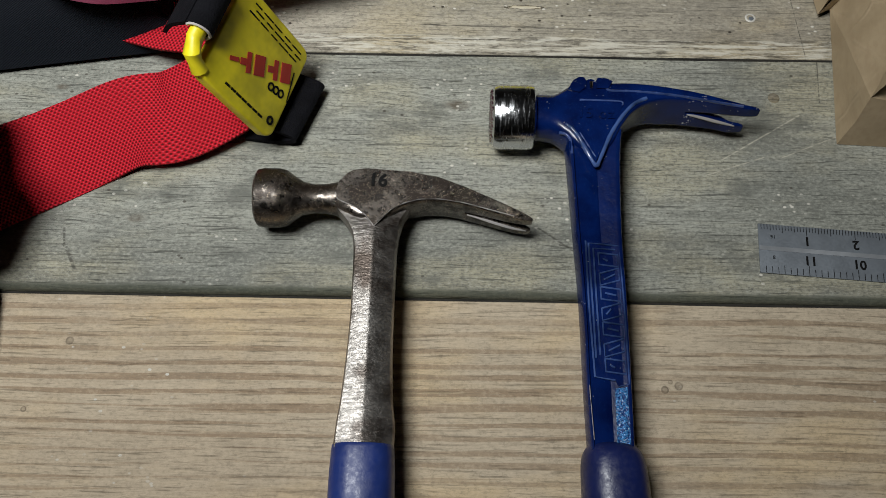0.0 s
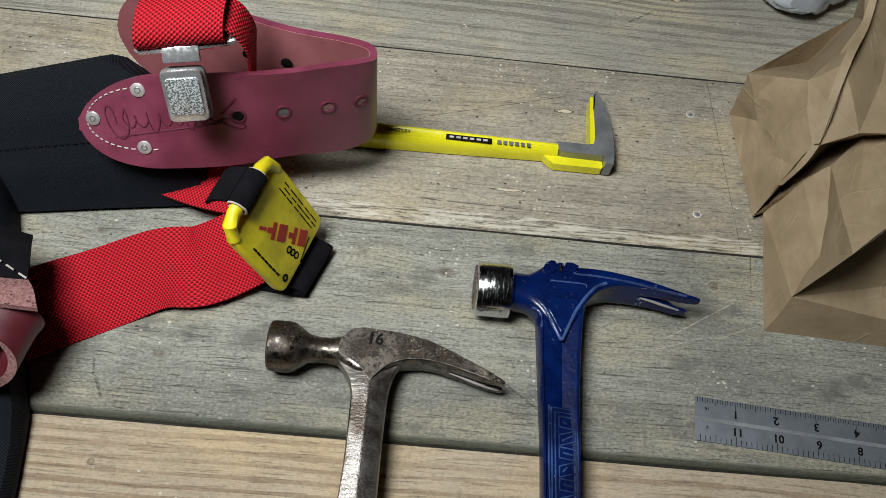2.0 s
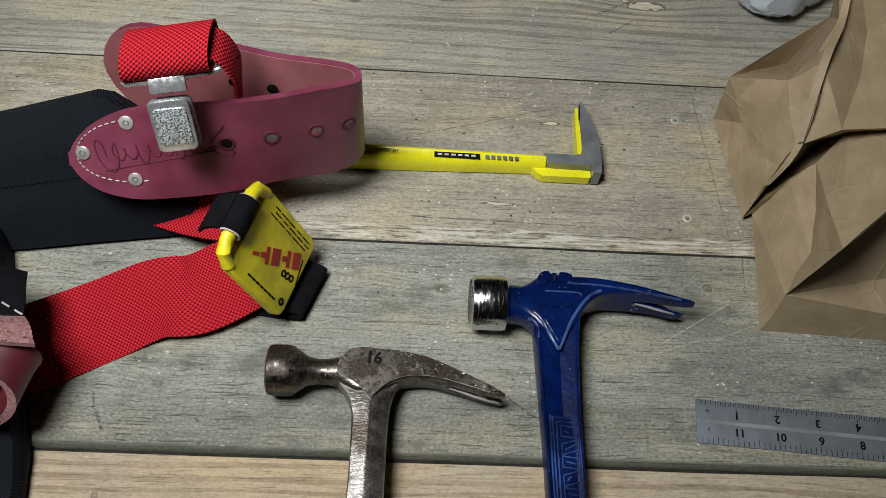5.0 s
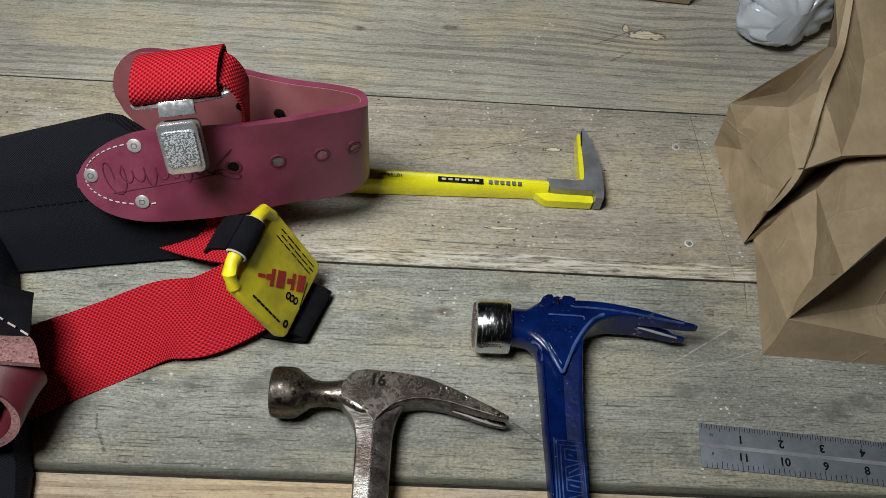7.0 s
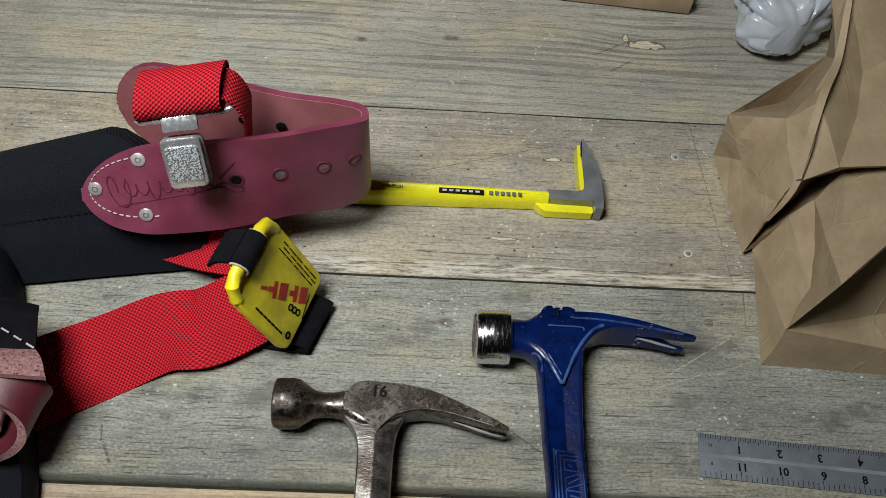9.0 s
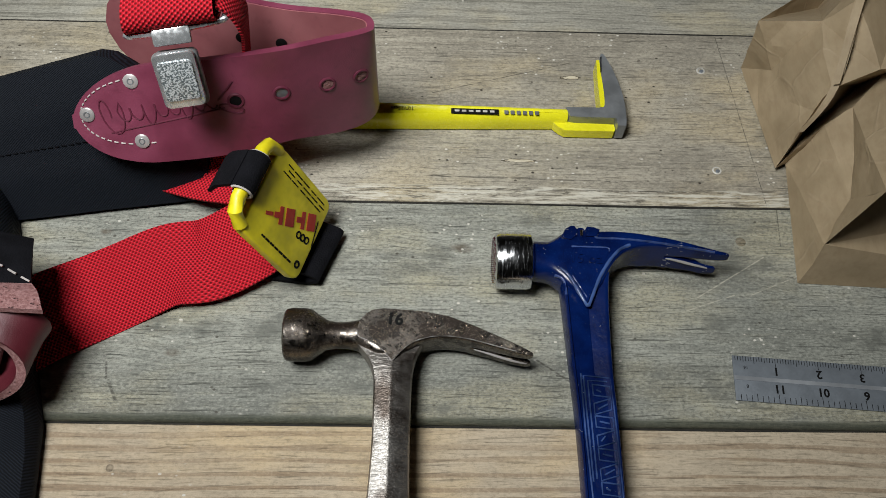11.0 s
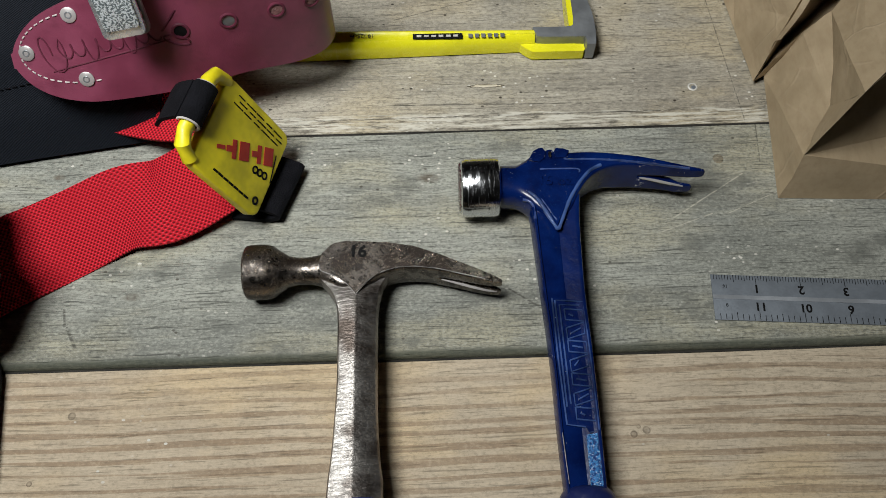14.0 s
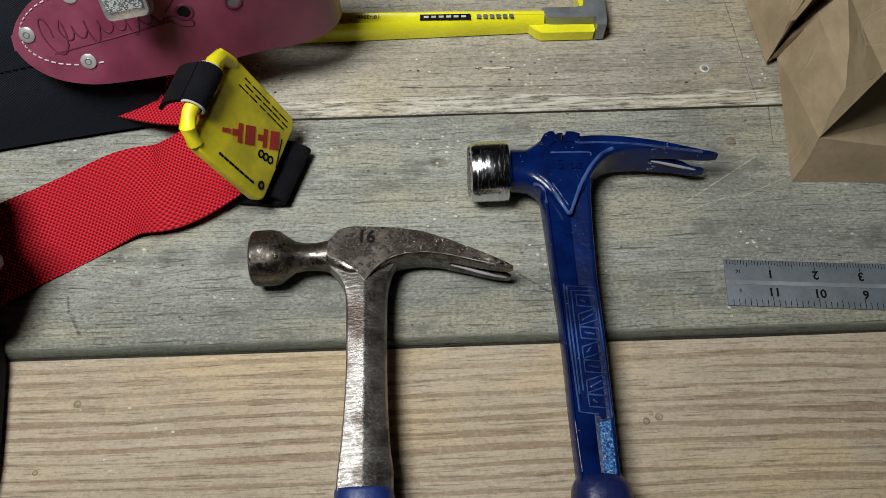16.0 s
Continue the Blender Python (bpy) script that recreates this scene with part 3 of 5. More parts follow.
for k, (y0, material) in enumerate(PLANKS):
    y1 = PLANKS[k + 1][0] if k + 1 < len(PLANKS) else y0 + 0.15
    gap = 0.0012 if k != 5 else 0.0004
    board = plank(y0 + 0.0008, y1 - gap, {5: -0.004, 7: -0.0007, 8: -0.0016}.get(k, -0.004 if k < 5 else 0.0 if k == 6 else -0.002), material, 0.0045 if k == 6 else 0.001, bench)
    if k == 7:
        for x, y in ((0.1935, 0.4385), (0.195, 0.5255)):
            head = part("nail_head", disc((x, y, -0.0012), (0, 0, 1), 0.0032, 0.0007, 16, inner=0.0021), NAIL, board, "flattened pale nail head")
            part("nail_pit", disc((x + 0.0006, y - 0.0007, -0.0011), (0, 0, 1), 0.0017, 0.0005, 12), RULE, head, "dark hollow of the nail")
    if k == 6:
        part("nail_head", disc((0.2, 0.383, -0.0006), (0, 0, 1), 0.0036, 0.0008, 16), BACK_WOOD, board, "painted-over nail head")
for y0, y1, top in ((0.2601, 0.2613, -0.0046), (0.4078, 0.4098, -0.0013), (0.5598, 0.5618, -0.0021)):
    part("packed_dirt", box(-1.3, 1.4, y0, y1, -0.03, top), DIRT, bench, "black dirt packed in the joint between planks")
underlay = part("bench_underside", box(-1.3, 1.4, -0.64, 1.618, -0.06, -0.0365), DARK_LEATHER, bench)

tagged(mesh_object("wall_north", box(-1.4, 1.5, 1.62, 1.72, -0.06, 1.6), PLASTER), "plain dull workshop wall", "wall", kind="structure")
tagged(mesh_object("wall_south", box(-1.4, 1.5, -0.74, -0.64, -0.06, 1.6), PLASTER), "plain dull workshop wall", "wall", kind="structure")
tagged(mesh_object("wall_west", box(-1.4, -1.3, -0.64, 1.62, -0.06, 1.6), PLASTER), "plain dull workshop wall", "wall", kind="structure")
tagged(mesh_object("wall_east", box(1.4, 1.5, -0.64, 1.62, -0.06, 1.6), PLASTER), "plain dull workshop wall", "wall", kind="structure")
tagged(mesh_object("ceiling", box(-1.4, 1.5, -0.74, 1.72, 1.6, 1.7), PLASTER), "plain pale workshop ceiling", "ceiling", kind="structure")


# ---- hammers ----
def section(x, y_top, y_low, half, zc, power=3.0, sides=20):
    """A rounded-square cross-section of a hammer head across its long axis."""
    yc, hy = (y_top + y_low) / 2, (y_top - y_low) / 2
    ring = []
    for k in range(sides):
        c, s = math.cos(2 * math.pi * k / sides), math.sin(2 * math.pi * k / sides)
        ring.append((x, yc + hy * math.copysign(abs(c) ** (2 / power), c), zc + half * math.copysign(abs(s) ** (2 / power), s)))
    return ring


def head_body(rows, zc, power):
    return loft([section(*r[:4], zc, r[4], 28) for r in smooth_path([(*r, power)[:5] for r in rows], 6)])


def prong(rows, zc, sign):
    """One of the two claws: rows of x, top, low, inner and outer distance from the middle plane."""
    rings = []
    for x, top, low, inner, outer in smooth_path(rows, 6):
        rings.append(section(x, top, low, (outer - inner) / 2, zc + sign * (inner + outer) / 2, 7.0, 28))
    return loft(rings)


def roll_over(parts, top, slope, x0, x1):
    """Turns the claws a little on their length, so that their hollow side looks up."""
    for ob in parts:
        for v in ob.data.vertices:
            v.co.y += (v.co.z - top) * slope * min(1.0, max(0.0, (v.co.x - x0) / (x1 - x0)))


def steel_hammer():
    zc = 0.016
    root = thing("steel_hammer", (-0.02, 0.22, 0), "worn rusty steel claw hammer with blue grip lying on bench", "hammer")
    yc = 0.3078
    profile = ((-0.0826, 0.009), (-0.0826, 0.0136), (-0.0816, 0.0149), (-0.079, 0.0154), (-0.071, 0.0154), (-0.0672, 0.0146), (-0.0632, 0.0116), (-0.0585, 0.0086), (-0.053, 0.0076), (-0.047, 0.0077), (-0.039, 0.0092))
    rings = [[(x, yc + r * math.cos(a), zc + r * math.sin(a)) for a in (2 * math.pi * k / 36 for k in range(36))] for x, r in profile]
    part("striking_face", loft(rings), STEEL, root, "round rusty striking face and neck")
    body = head_body(((-0.0475, 0.3152, 0.3002, 0.0075, 2.1), (-0.0425, 0.3155, 0.2995, 0.0082, 2.3), (-0.0385, 0.3172, 0.298, 0.0094, 3), (-0.0345, 0.3196, 0.2965, 0.0102, 5), (-0.027, 0.321, 0.2935, 0.0105, 7), (-0.014, 0.3205, 0.2955, 0.0106, 8), (-0.006, 0.3197, 0.3002, 0.0106, 9),
                      (0.004, 0.3183, 0.3028, 0.0106, 9), (0.014, 0.316, 0.303, 0.0106, 9), (0.025, 0.3115, 0.3012, 0.0105, 8)), zc, 5)
    part("head", body, STEEL, root, "scratched brown steel hammer head")
    for sign in (1, -1):
        part("claw", prong(((0.0235, 0.3121, 0.3013, 0.0, 0.0105), (0.033, 0.308, 0.299, 0.0007, 0.0104), (0.042, 0.3038, 0.2964, 0.0016, 0.0102), (0.051, 0.2995, 0.2942, 0.0026, 0.0098), (0.0565, 0.2966, 0.2934, 0.0033, 0.0092), (0.0588, 0.2952, 0.2938, 0.004, 0.0086)), zc, sign), STEEL, root)
    # Highlight along the slot's lower edge, added as a thin pale tube.
    lip = [(x, y, z) for x, y, z in smooth_path(((0.026, 0.3004, zc - 0.0003), (0.034, 0.2984, zc - 0.0012), (0.042, 0.2962, zc - 0.002), (0.05, 0.2943, zc - 0.003), (0.0565, 0.2934, zc - 0.0038)), 5)]
    part("slot_highlight", tube(lip, [0.0002 + 0.0006 * math.sin(math.pi * (0.06 + 0.9 * k / len(lip))) for k in range(len(lip))], 6), NICKEL, root, "highlight on the nail slot's edge, put in as a pale line")
    cheek = prism(((-0.0395, 0.3125), (-0.036, 0.3168), (-0.0325, 0.3192), (-0.026, 0.3203), (-0.004, 0.3188), (0.011, 0.316), (0.026, 0.3102), (0.04, 0.3035), (0.05, 0.2985), (0.0545, 0.2957), (0.0495, 0.2953), (0.038, 0.2984), (0.024, 0.3022), (0.012, 0.304), (0.002, 0.3037), (-0.006, 0.3015), (-0.013, 0.2973), (-0.0205, 0.2888), (-0.025, 0.2945), (-0.031, 0.2992), (-0.0392, 0.3028), (-0.0408, 0.3075)), zc + 0.006, zc + 0.0113)
    part("cheek", cheek, STEEL, root, "flat cheek plate scratched and rusty", bevel=0.0008)
    part("weight_mark", lettering("16", 0.0098, pose(-0.0195, 0.3133, zc + 0.0114, 0, 0, -3), 0.0004, 0.03), INK, root, "stamped number")
    part("weight_unit", lettering("oz", 0.005, pose(-0.0185, 0.3048, zc + 0.0113, 0, 0, -3), 0.0003), STAMP, root, "faint stamped unit")
    # Worn cheek edge; its highlight is put into the pale tube colour.
    for line in (((-0.0408, 0.3065), (-0.0392, 0.3028), (-0.031, 0.2992), (-0.025, 0.2945), (-0.0205, 0.2888)), ((-0.0205, 0.2888), (-0.013, 0.2973), (-0.006, 0.3015), (0.002, 0.3037), (0.012, 0.304), (0.024, 0.3022), (0.038, 0.2984), (0.0495, 0.2953))):
        pts = [(x, y, zc + 0.0108) for x, y in smooth_path(line, 5)]
        part("worn_edge", tube(pts, [0.00035 + 0.0002 * noise.noise((p[0] * 300, p[1] * 300, 1)) for p in pts], 6), NICKEL, root, "worn cheek edge with its highlight put into pale metal")
    rings = []
    for y, x0, x1, h in smooth_path(((0.304, -0.0425, -0.002, 0.007), (0.2995, -0.0405, -0.0045, 0.0078), (0.2955, -0.0372, -0.0066, 0.0086), (0.2905, -0.0338, -0.008, 0.01), (0.285, -0.0316, -0.0089, 0.0112), (0.277, -0.0303, -0.0094, 0.0117), (0.26, -0.03, -0.0096, 0.0118), (0.24, -0.03, -0.0097, 0.0116), (0.215, -0.0312, -0.0091, 0.0115), (0.2, -0.0324, -0.008, 0.0113), (0.191, -0.0335, -0.0069, 0.011), (0.176, -0.0345, -0.0073, 0.0104)), 6):
        xm = -0.0205 - 0.0004 * (0.28 - y) / 0.1
        lit, flank = zc + h * 0.82, zc + h * (0.5 if y < 0.288 else 0.62)
        rings.append([(x0, y, zc - h * 0.42), (x0, y, lit - 0.0016), (x0 + 0.0009, y, lit), (xm - 0.0009, y, zc + h), (xm + 0.0007, y, zc + h * 0.985), (x1 - 0.001, y, flank), (x1, y, flank - 0.0014), (x1, y, zc - h * 0.42), (xm + 0.003, y, zc - h), (xm - 0.003, y, zc - h)])
    part("shaft", loft(rings), SHAFT, root, "bare dented steel shaft with a ridge")
    rings = []
    for y, w, h, x in smooth_path(((0.1822, 0.0138, 0.0122, -0.021), (0.1808, 0.0145, 0.013, -0.021), (0.165, 0.0151, 0.0138, -0.0208), (0.14, 0.015, 0.0138, -0.0205), (0.1, 0.0142, 0.0134, -0.02), (0.06, 0.0148, 0.0138, -0.0195), (0.02, 0.0172, 0.0146, -0.019), (0.008, 0.016, 0.014, -0.019), (0.005, 0.011, 0.01, -0.019)), 4):
        ring = []
        for k in range(24):
            c, s = math.cos(2 * math.pi * k / 24), math.sin(2 * math.pi * k / 24)
            ring.append((x + w * math.copysign(abs(c) ** 0.75, c), y, max(0.0002, zc + h * math.copysign(abs(s) ** 0.75, s))))
        rings.append(ring)
    part("grip", loft(rings), GRIP, root, "smooth blue vinyl grip")


def blue_hammer():
    zc = 0.0176
    root = thing("blue_hammer", (0.095, 0.25, 0), "blue enamelled framing hammer with milled face lying on bench", "hammer")
    yc = 0.3572
    profile = ((0.0388, 0.002), (0.0388, 0.0146), (0.0396, 0.0164), (0.042, 0.0173), (0.0585, 0.0174), (0.0605, 0.017), (0.0615, 0.015), (0.0618, 0.012))
    rings = [[(x, yc + r * math.cos(a), zc + r * math.sin(a)) for a in (2 * math.pi * k / 40 for k in range(40))] for x, r in profile]
    ring_part = part("striking_face", loft(rings), CHROME, root, "bright chromed ring of the striking face")
    bm = bmesh.new()
    for i in range(-5, 6):
        for k in range(-5, 6):
            if math.hypot(i, k) < 5.1:
                y, z = yc + i * 0.0027, zc + k * 0.0027
                base = [bm.verts.new((0.0389, y + a * 0.0011, z + b * 0.0011)) for a, b in ((-1, -1), (1, -1), (1, 1), (-1, 1))]
                tip = bm.verts.new((0.0377, y, z))
                for e in range(4):
                    bm.faces.new((base[e], base[(e + 1) % 4], tip))
    tagged(part("milled_teeth", bm, CHROME, ring_part, "waffle of small steel points", smooth=False), kind="stuff")
    body = head_body(((0.06, 0.3692, 0.3445, 0.0126, 2.2), (0.0665, 0.3685, 0.3448, 0.0122, 2.4), (0.0715, 0.368, 0.3442, 0.0114, 3), (0.0762, 0.3703, 0.3412, 0.0109, 4), (0.0805, 0.373, 0.337, 0.0109, 5), (0.086, 0.3742, 0.333, 0.0109, 6), (0.0945, 0.3743, 0.332, 0.0109, 7), (0.1005, 0.3742, 0.3365, 0.0109, 8),
                      (0.1065, 0.3742, 0.3475, 0.0109, 8), (0.1125, 0.374, 0.3555, 0.0109, 8), (0.12, 0.3734, 0.361, 0.0108, 8), (0.13, 0.372, 0.3638, 0.0107, 8), (0.143, 0.3697, 0.3636, 0.0105, 8)), zc, 5)
    high = [part("head", body, BLUE, root, "glossy dark blue enamelled hammer head")]
    for sign in (1, -1):
        long = 0.0 if sign > 0 else -0.005
        high.append(part("claw", prong(((0.1415, 0.37, 0.3637, 0.0, 0.0105), (0.152, 0.3675, 0.3626, 0.0012, 0.0103), (0.162, 0.3648, 0.3609, 0.0022, 0.01), (0.172 + long, 0.3622, 0.3594, 0.003, 0.0096), (0.1785 + long, 0.3608, 0.3592, 0.0036, 0.009), (0.1802 + long, 0.3604, 0.3594, 0.0045, 0.008)), zc, sign), BLUE_CHIPPED, root, "enamelled claw with chipped edges"))
    # The slot's edge highlight is a pale tube here too.
    lip = smooth_path(((0.144, 0.3632, zc - 0.0004), (0.152, 0.3623, zc - 0.0016), (0.161, 0.3607, zc - 0.0027), (0.17, 0.3592, zc - 0.0037)), 6)
    high.append(part("slot_highlight", tube(lip, [0.0002 + 0.0006 * math.sin(math.pi * (0.06 + 0.9 * k / len(lip))) for k in range(len(lip))], 6), NICKEL, root, "highlight on the slot's lower edge, put in as a pale line"))
    bead = [(x, y, zc + 0.0107 - 0.0008 * max(0.0, x - 0.14) / 0.03) for x, y in smooth_path(((0.0992, 0.3722), (0.0995, 0.3692), (0.102, 0.3681), (0.112, 0.368), (0.125, 0.367), (0.141, 0.365), (0.157, 0.3624), (0.171, 0.3603)), 6)]
    high.append(part("cheek_bead", tube(bead, [0.0007 + 0.0004 * noise.noise((p[0] * 260, 0, 4)) for p in bead], 8), WORN_GLINT_BLUE, root, "raised pale blue bead of the cheek"))
    roll_over(high, zc + 0.0105, 0.2, 0.108, 0.13)
    for outline in (((0.0785, 0.368), (0.0815, 0.3738), (0.0848, 0.3758), (0.0872, 0.3758), (0.0886, 0.3735), (0.088, 0.3695), (0.0845, 0.3665)), ((0.0938, 0.369), (0.0935, 0.3735), (0.0948, 0.3755), (0.099, 0.3752), (0.1025, 0.3735), (0.1, 0.369))):
        part("nail_notch_lug", prism(outline, zc - 0.009, zc + 0.0116), BLUE_CHIPPED, root, "lug beside the nail-starting notch", bevel=0.0012, segments=3)
    part("nail_notch", prism([(0.091 + 0.0034 * math.cos(a), 0.3718 + 0.0034 * math.sin(a)) for a in (math.pi * k / 8 for k in range(16))], zc + 0.004, zc + 0.0106), BLUE_CHIPPED, root, "worn bed of the nail-starting notch", bevel=0.0007)
    part("nail_seat", tube([(0.0912, 0.3728, zc + 0.0112), (0.0908, 0.3688, zc + 0.0116)], [0.0011, 0.0007], 10), CHROME, root, "bare worn metal in the notch")
    # shield on the cheek, with its raised rim
    shield = ((0.0795, 0.3595), (0.0812, 0.3612), (0.091, 0.3618), (0.1065, 0.3612), (0.1072, 0.359), (0.1035, 0.3525), (0.0975, 0.339), (0.0912, 0.3252), (0.0865, 0.3345), (0.0812, 0.3445), (0.0792, 0.352))
    part("shield", prism(shield, zc + 0.006, zc + 0.0112), BLUE, root, bevel=0.0008)
    for rim, width in ((((0.0768, 0.3475), (0.0805, 0.344), (0.0838, 0.3385), (0.0868, 0.332), (0.0905, 0.3245), (0.0915, 0.3238), (0.0925, 0.3248), (0.0958, 0.3325), (0.0992, 0.3405), (0.1028, 0.347), (0.1075, 0.354), (0.1135, 0.3605), (0.12, 0.3638)), 0.0011),
                       (((0.0838, 0.3425), (0.087, 0.3365), (0.0912, 0.3285)), 0.0006), (((0.0845, 0.362), (0.095, 0.3619), (0.1062, 0.3614), (0.1068, 0.359)), 0.0007), (((0.0735, 0.3435), (0.0775, 0.342), (0.0795, 0.338), (0.0797, 0.331)), 0.0008)):
        pts = [(x, y, zc + 0.0107 - (0.002 if width == 0.0008 else 0.0)) for x, y in smooth_path(rim, 6)]
        part("shield_rim", tube(pts, [width * (1 + 0.35 * noise.noise((p[0] * 240, p[1] * 240, 2))) for p in pts], 10), LIT_EDGE_BLUE if width > 0.001 else WORN_GLINT_BLUE, root, "raised rim of the shield")
    part("weight_mark", lettering("15 oz", 0.0088, pose(0.0925, 0.3535, zc + 0.0114, 0, 0, -2), 0.0006), BLUE_RELIEF, root, "raised number under the enamel")
    # handle, an I-beam: a bead along each edge, the two halves of the web meeting in a low ridge
    rings = []
    for y, x0, x1, h in smooth_path(((0.346, 0.0775, 0.1065, 0.0095), (0.336, 0.0782, 0.1052, 0.0094), (0.325, 0.0787, 0.1044, 0.009), (0.31, 0.0793, 0.1038, 0.0084), (0.285, 0.0804, 0.1032, 0.0078), (0.252, 0.0818, 0.1036, 0.0075), (0.21, 0.0822, 0.1032, 0.0074), (0.17, 0.0832, 0.1026, 0.0073)), 6):
        w, xm = x1 - x0, (x0 + x1) / 2 + 0.0005
        rings.append([(x0, y, zc - h * 0.7), (x0, y, zc + h * 0.86), (x0 + w * 0.03, y, zc + h), (x0 + w * 0.07, y, zc + h), (x0 + w * 0.1, y, zc + h * 0.86), (x0 + w * 0.14, y, zc + h * 0.83), (xm - w * 0.01, y, zc + h * 0.84), (xm + w * 0.02, y, zc + h * 0.79), (x1 - w * 0.11, y, zc + h * 0.97), (x1 - w * 0.05, y, zc + h), (x1 - w * 0.02, y, zc + h * 0.97), (x1, y, zc + h * 0.8), (x1, y, zc - h * 0.7), (xm, y, zc - h * 0.6)])
    part("handle", loft(rings), BLUE, root, "ridged blue enamelled steel handle")
    edge = [(x, y, zc + 0.0074) for x, y in smooth_path(((0.0834, 0.211), (0.0838, 0.2), (0.0844, 0.186)), 8)]
    part("worn_edge", tube(edge, [max(0.00005, 0.0002 + 0.0003 * noise.noise((0, p[1] * 500, 4))) for p in edge], 6), NICKEL, root, "handle edge worn to bare metal")
    # the maker's panel: a stepped frame with plain raised strokes
    z = zc + 0.0071
    plate = ((0.0846, 0.2835), (0.101, 0.2818), (0.1018, 0.245), (0.1018, 0.2118), (0.097, 0.2105), (0.0955, 0.2135), (0.0862, 0.215), (0.0852, 0.25))
    part("panel", prism(plate, z - 0.003, z - 0.0002), BLUE_RELIEF, root, "flat maker's panel left plain of words")
    for line in (((0.0872, 0.224), (0.0868, 0.25), (0.0862, 0.2822), (0.0935, 0.2816), (0.1015, 0.2808), (0.1022, 0.275)), ((0.0892, 0.2255), (0.0888, 0.25), (0.0884, 0.2795), (0.099, 0.2788)), ((0.0848, 0.2835), (0.085, 0.25), (0.0862, 0.215), (0.0955, 0.2135)), ((0.1012, 0.2815), (0.102, 0.245), (0.102, 0.2118), (0.097, 0.2105))):
        part("panel_rim", tube([(x, y, z) for x, y in line], 0.0005, 6), LIT_EDGE_BLUE, root, "raised rim of the maker's panel")
    for k in range(7):
        y = 0.2735 - k * 0.0089
        left, right, half = 0.0908 + 0.0001 * k, 0.1002 + 0.0001 * k, 0.0031
        lean = 0.0014 if k % 2 else -0.0006
        loop = [(left, y + half - lean, z), (right, y + half + lean, z), (right, y - half + lean, z), (left, y - half - lean, z), (left, y + half - lean, z)]
        part("panel_stroke", tube(loop, 0.0005, 6), LIT_EDGE_BLUE, root, "raised block outline on the panel")
        part("panel_stroke", tube([(left + 0.002, y - lean, z), (right - (0.002 if k % 3 else 0.005), y + lean, z)], 0.0005, 6), LIT_EDGE_BLUE, root, "raised stroke on the panel")
    # Facet that catches the lamp; the glare is painted in as brighter blue.
    part("hammered_facet", prism(((0.0952, 0.2095), (0.1022, 0.2105), (0.1014, 0.181), (0.0948, 0.182)), zc + 0.004, zc + 0.0072, None), LIT_FACET_BLUE, root, "speckled handle facet with lamp glare put into its colour", bevel=0.0004)
    rings = []
    for y, w, h, x in smooth_path(((0.1855, 0.0088, 0.008, 0.0935), (0.1835, 0.0118, 0.0115, 0.0937), (0.178, 0.0143, 0.0138, 0.094), (0.165, 0.0152, 0.0148, 0.0945), (0.14, 0.0152, 0.015, 0.0952), (0.1, 0.0142, 0.015, 0.0962), (0.05, 0.0146, 0.015, 0.097), (0.0, 0.017, 0.016, 0.0975), (-0.025, 0.0185, 0.017, 0.0978), (-0.04, 0.016, 0.015, 0.098), (-0.043, 0.01, 0.01, 0.098)), 4):
        ring = []
        for k in range(24):
            c, s = math.cos(2 * math.pi * k / 24), math.sin(2 * math.pi * k / 24)
            ring.append((x + w * math.copysign(abs(c) ** 0.8, c), y, max(0.0002, zc - 0.002 + h * math.copysign(abs(s) ** 0.8, s))))
        rings.append(ring)
    part("grip", loft(rings), DARK_GRIP, root, "dark blue rubber grip")


# ---- steel rule ----
def steel_rule():
    root = thing("steel_rule", (0.1802, 0.291, 0), "grey twelve-inch steel rule with black numbers lying on bench", "ruler")
    m = Matrix.Translation((0.1802, 0.2909, 0)) @ pose(0, 0, 0, 0, 0, -3.9)
    part("blade", box(0, 0.3048, -0.0139, 0.0139, 0.0003, 0.0012, m), RULE, root, bevel=0.0002)
    part("groove", box(0.0002, 0.3046, -0.0012, 0.0012, 0.00122, 0.0015, m), RULE_GROOVE, root, "bright worn groove")
    bm = bmesh.new()
    for k in range(1, 193):
        x, size = k * 0.0254 / 16, (0.0052 if k % 16 == 0 else 0.0042 if k % 8 == 0 else 0.0034 if k % 4 == 0 else 0.0028)
        box(x - 0.00014, x + 0.00014, 0.0137 - size, 0.0137, 0.0012, 0.00132, m, bm)
    for k in range(1, 97):
        x, size = k * 0.0254 / 8, (0.0056 if k % 8 == 0 else 0.0046 if k % 4 == 0 else 0.0036)
        box(x - 0.00015, x + 0.00015, -0.0137, -0.0137 + size, 0.0012, 0.00132, m, bm)
    tagged(part("graduation", bm, INK, root, "fine black scale marks", smooth=False), kind="stuff")
    for k in range(1, 12):
        part("number", lettering(str(k), 0.007, m @ pose(k * 0.0254, 0.0058, 0.00135, 0, 0, 180), 0.0001, 0.025), INK, root, smooth=False)
        part("number", lettering(str(12 - k), 0.007, m @ pose(k * 0.0254 + 0.001, -0.0057, 0.00135, 0, 0, 0), 0.0001, 0.025), INK, root, smooth=False)
    part("number", lettering("16", 0.0028, m @ pose(0.0075, 0.0068, 0.00135, 0, 0, 180), 0.0001), INK, root, smooth=False)
    part("number", lettering("8", 0.0028, m @ pose(0.0075, -0.005, 0.00135), 0.0001), INK, root, smooth=False)


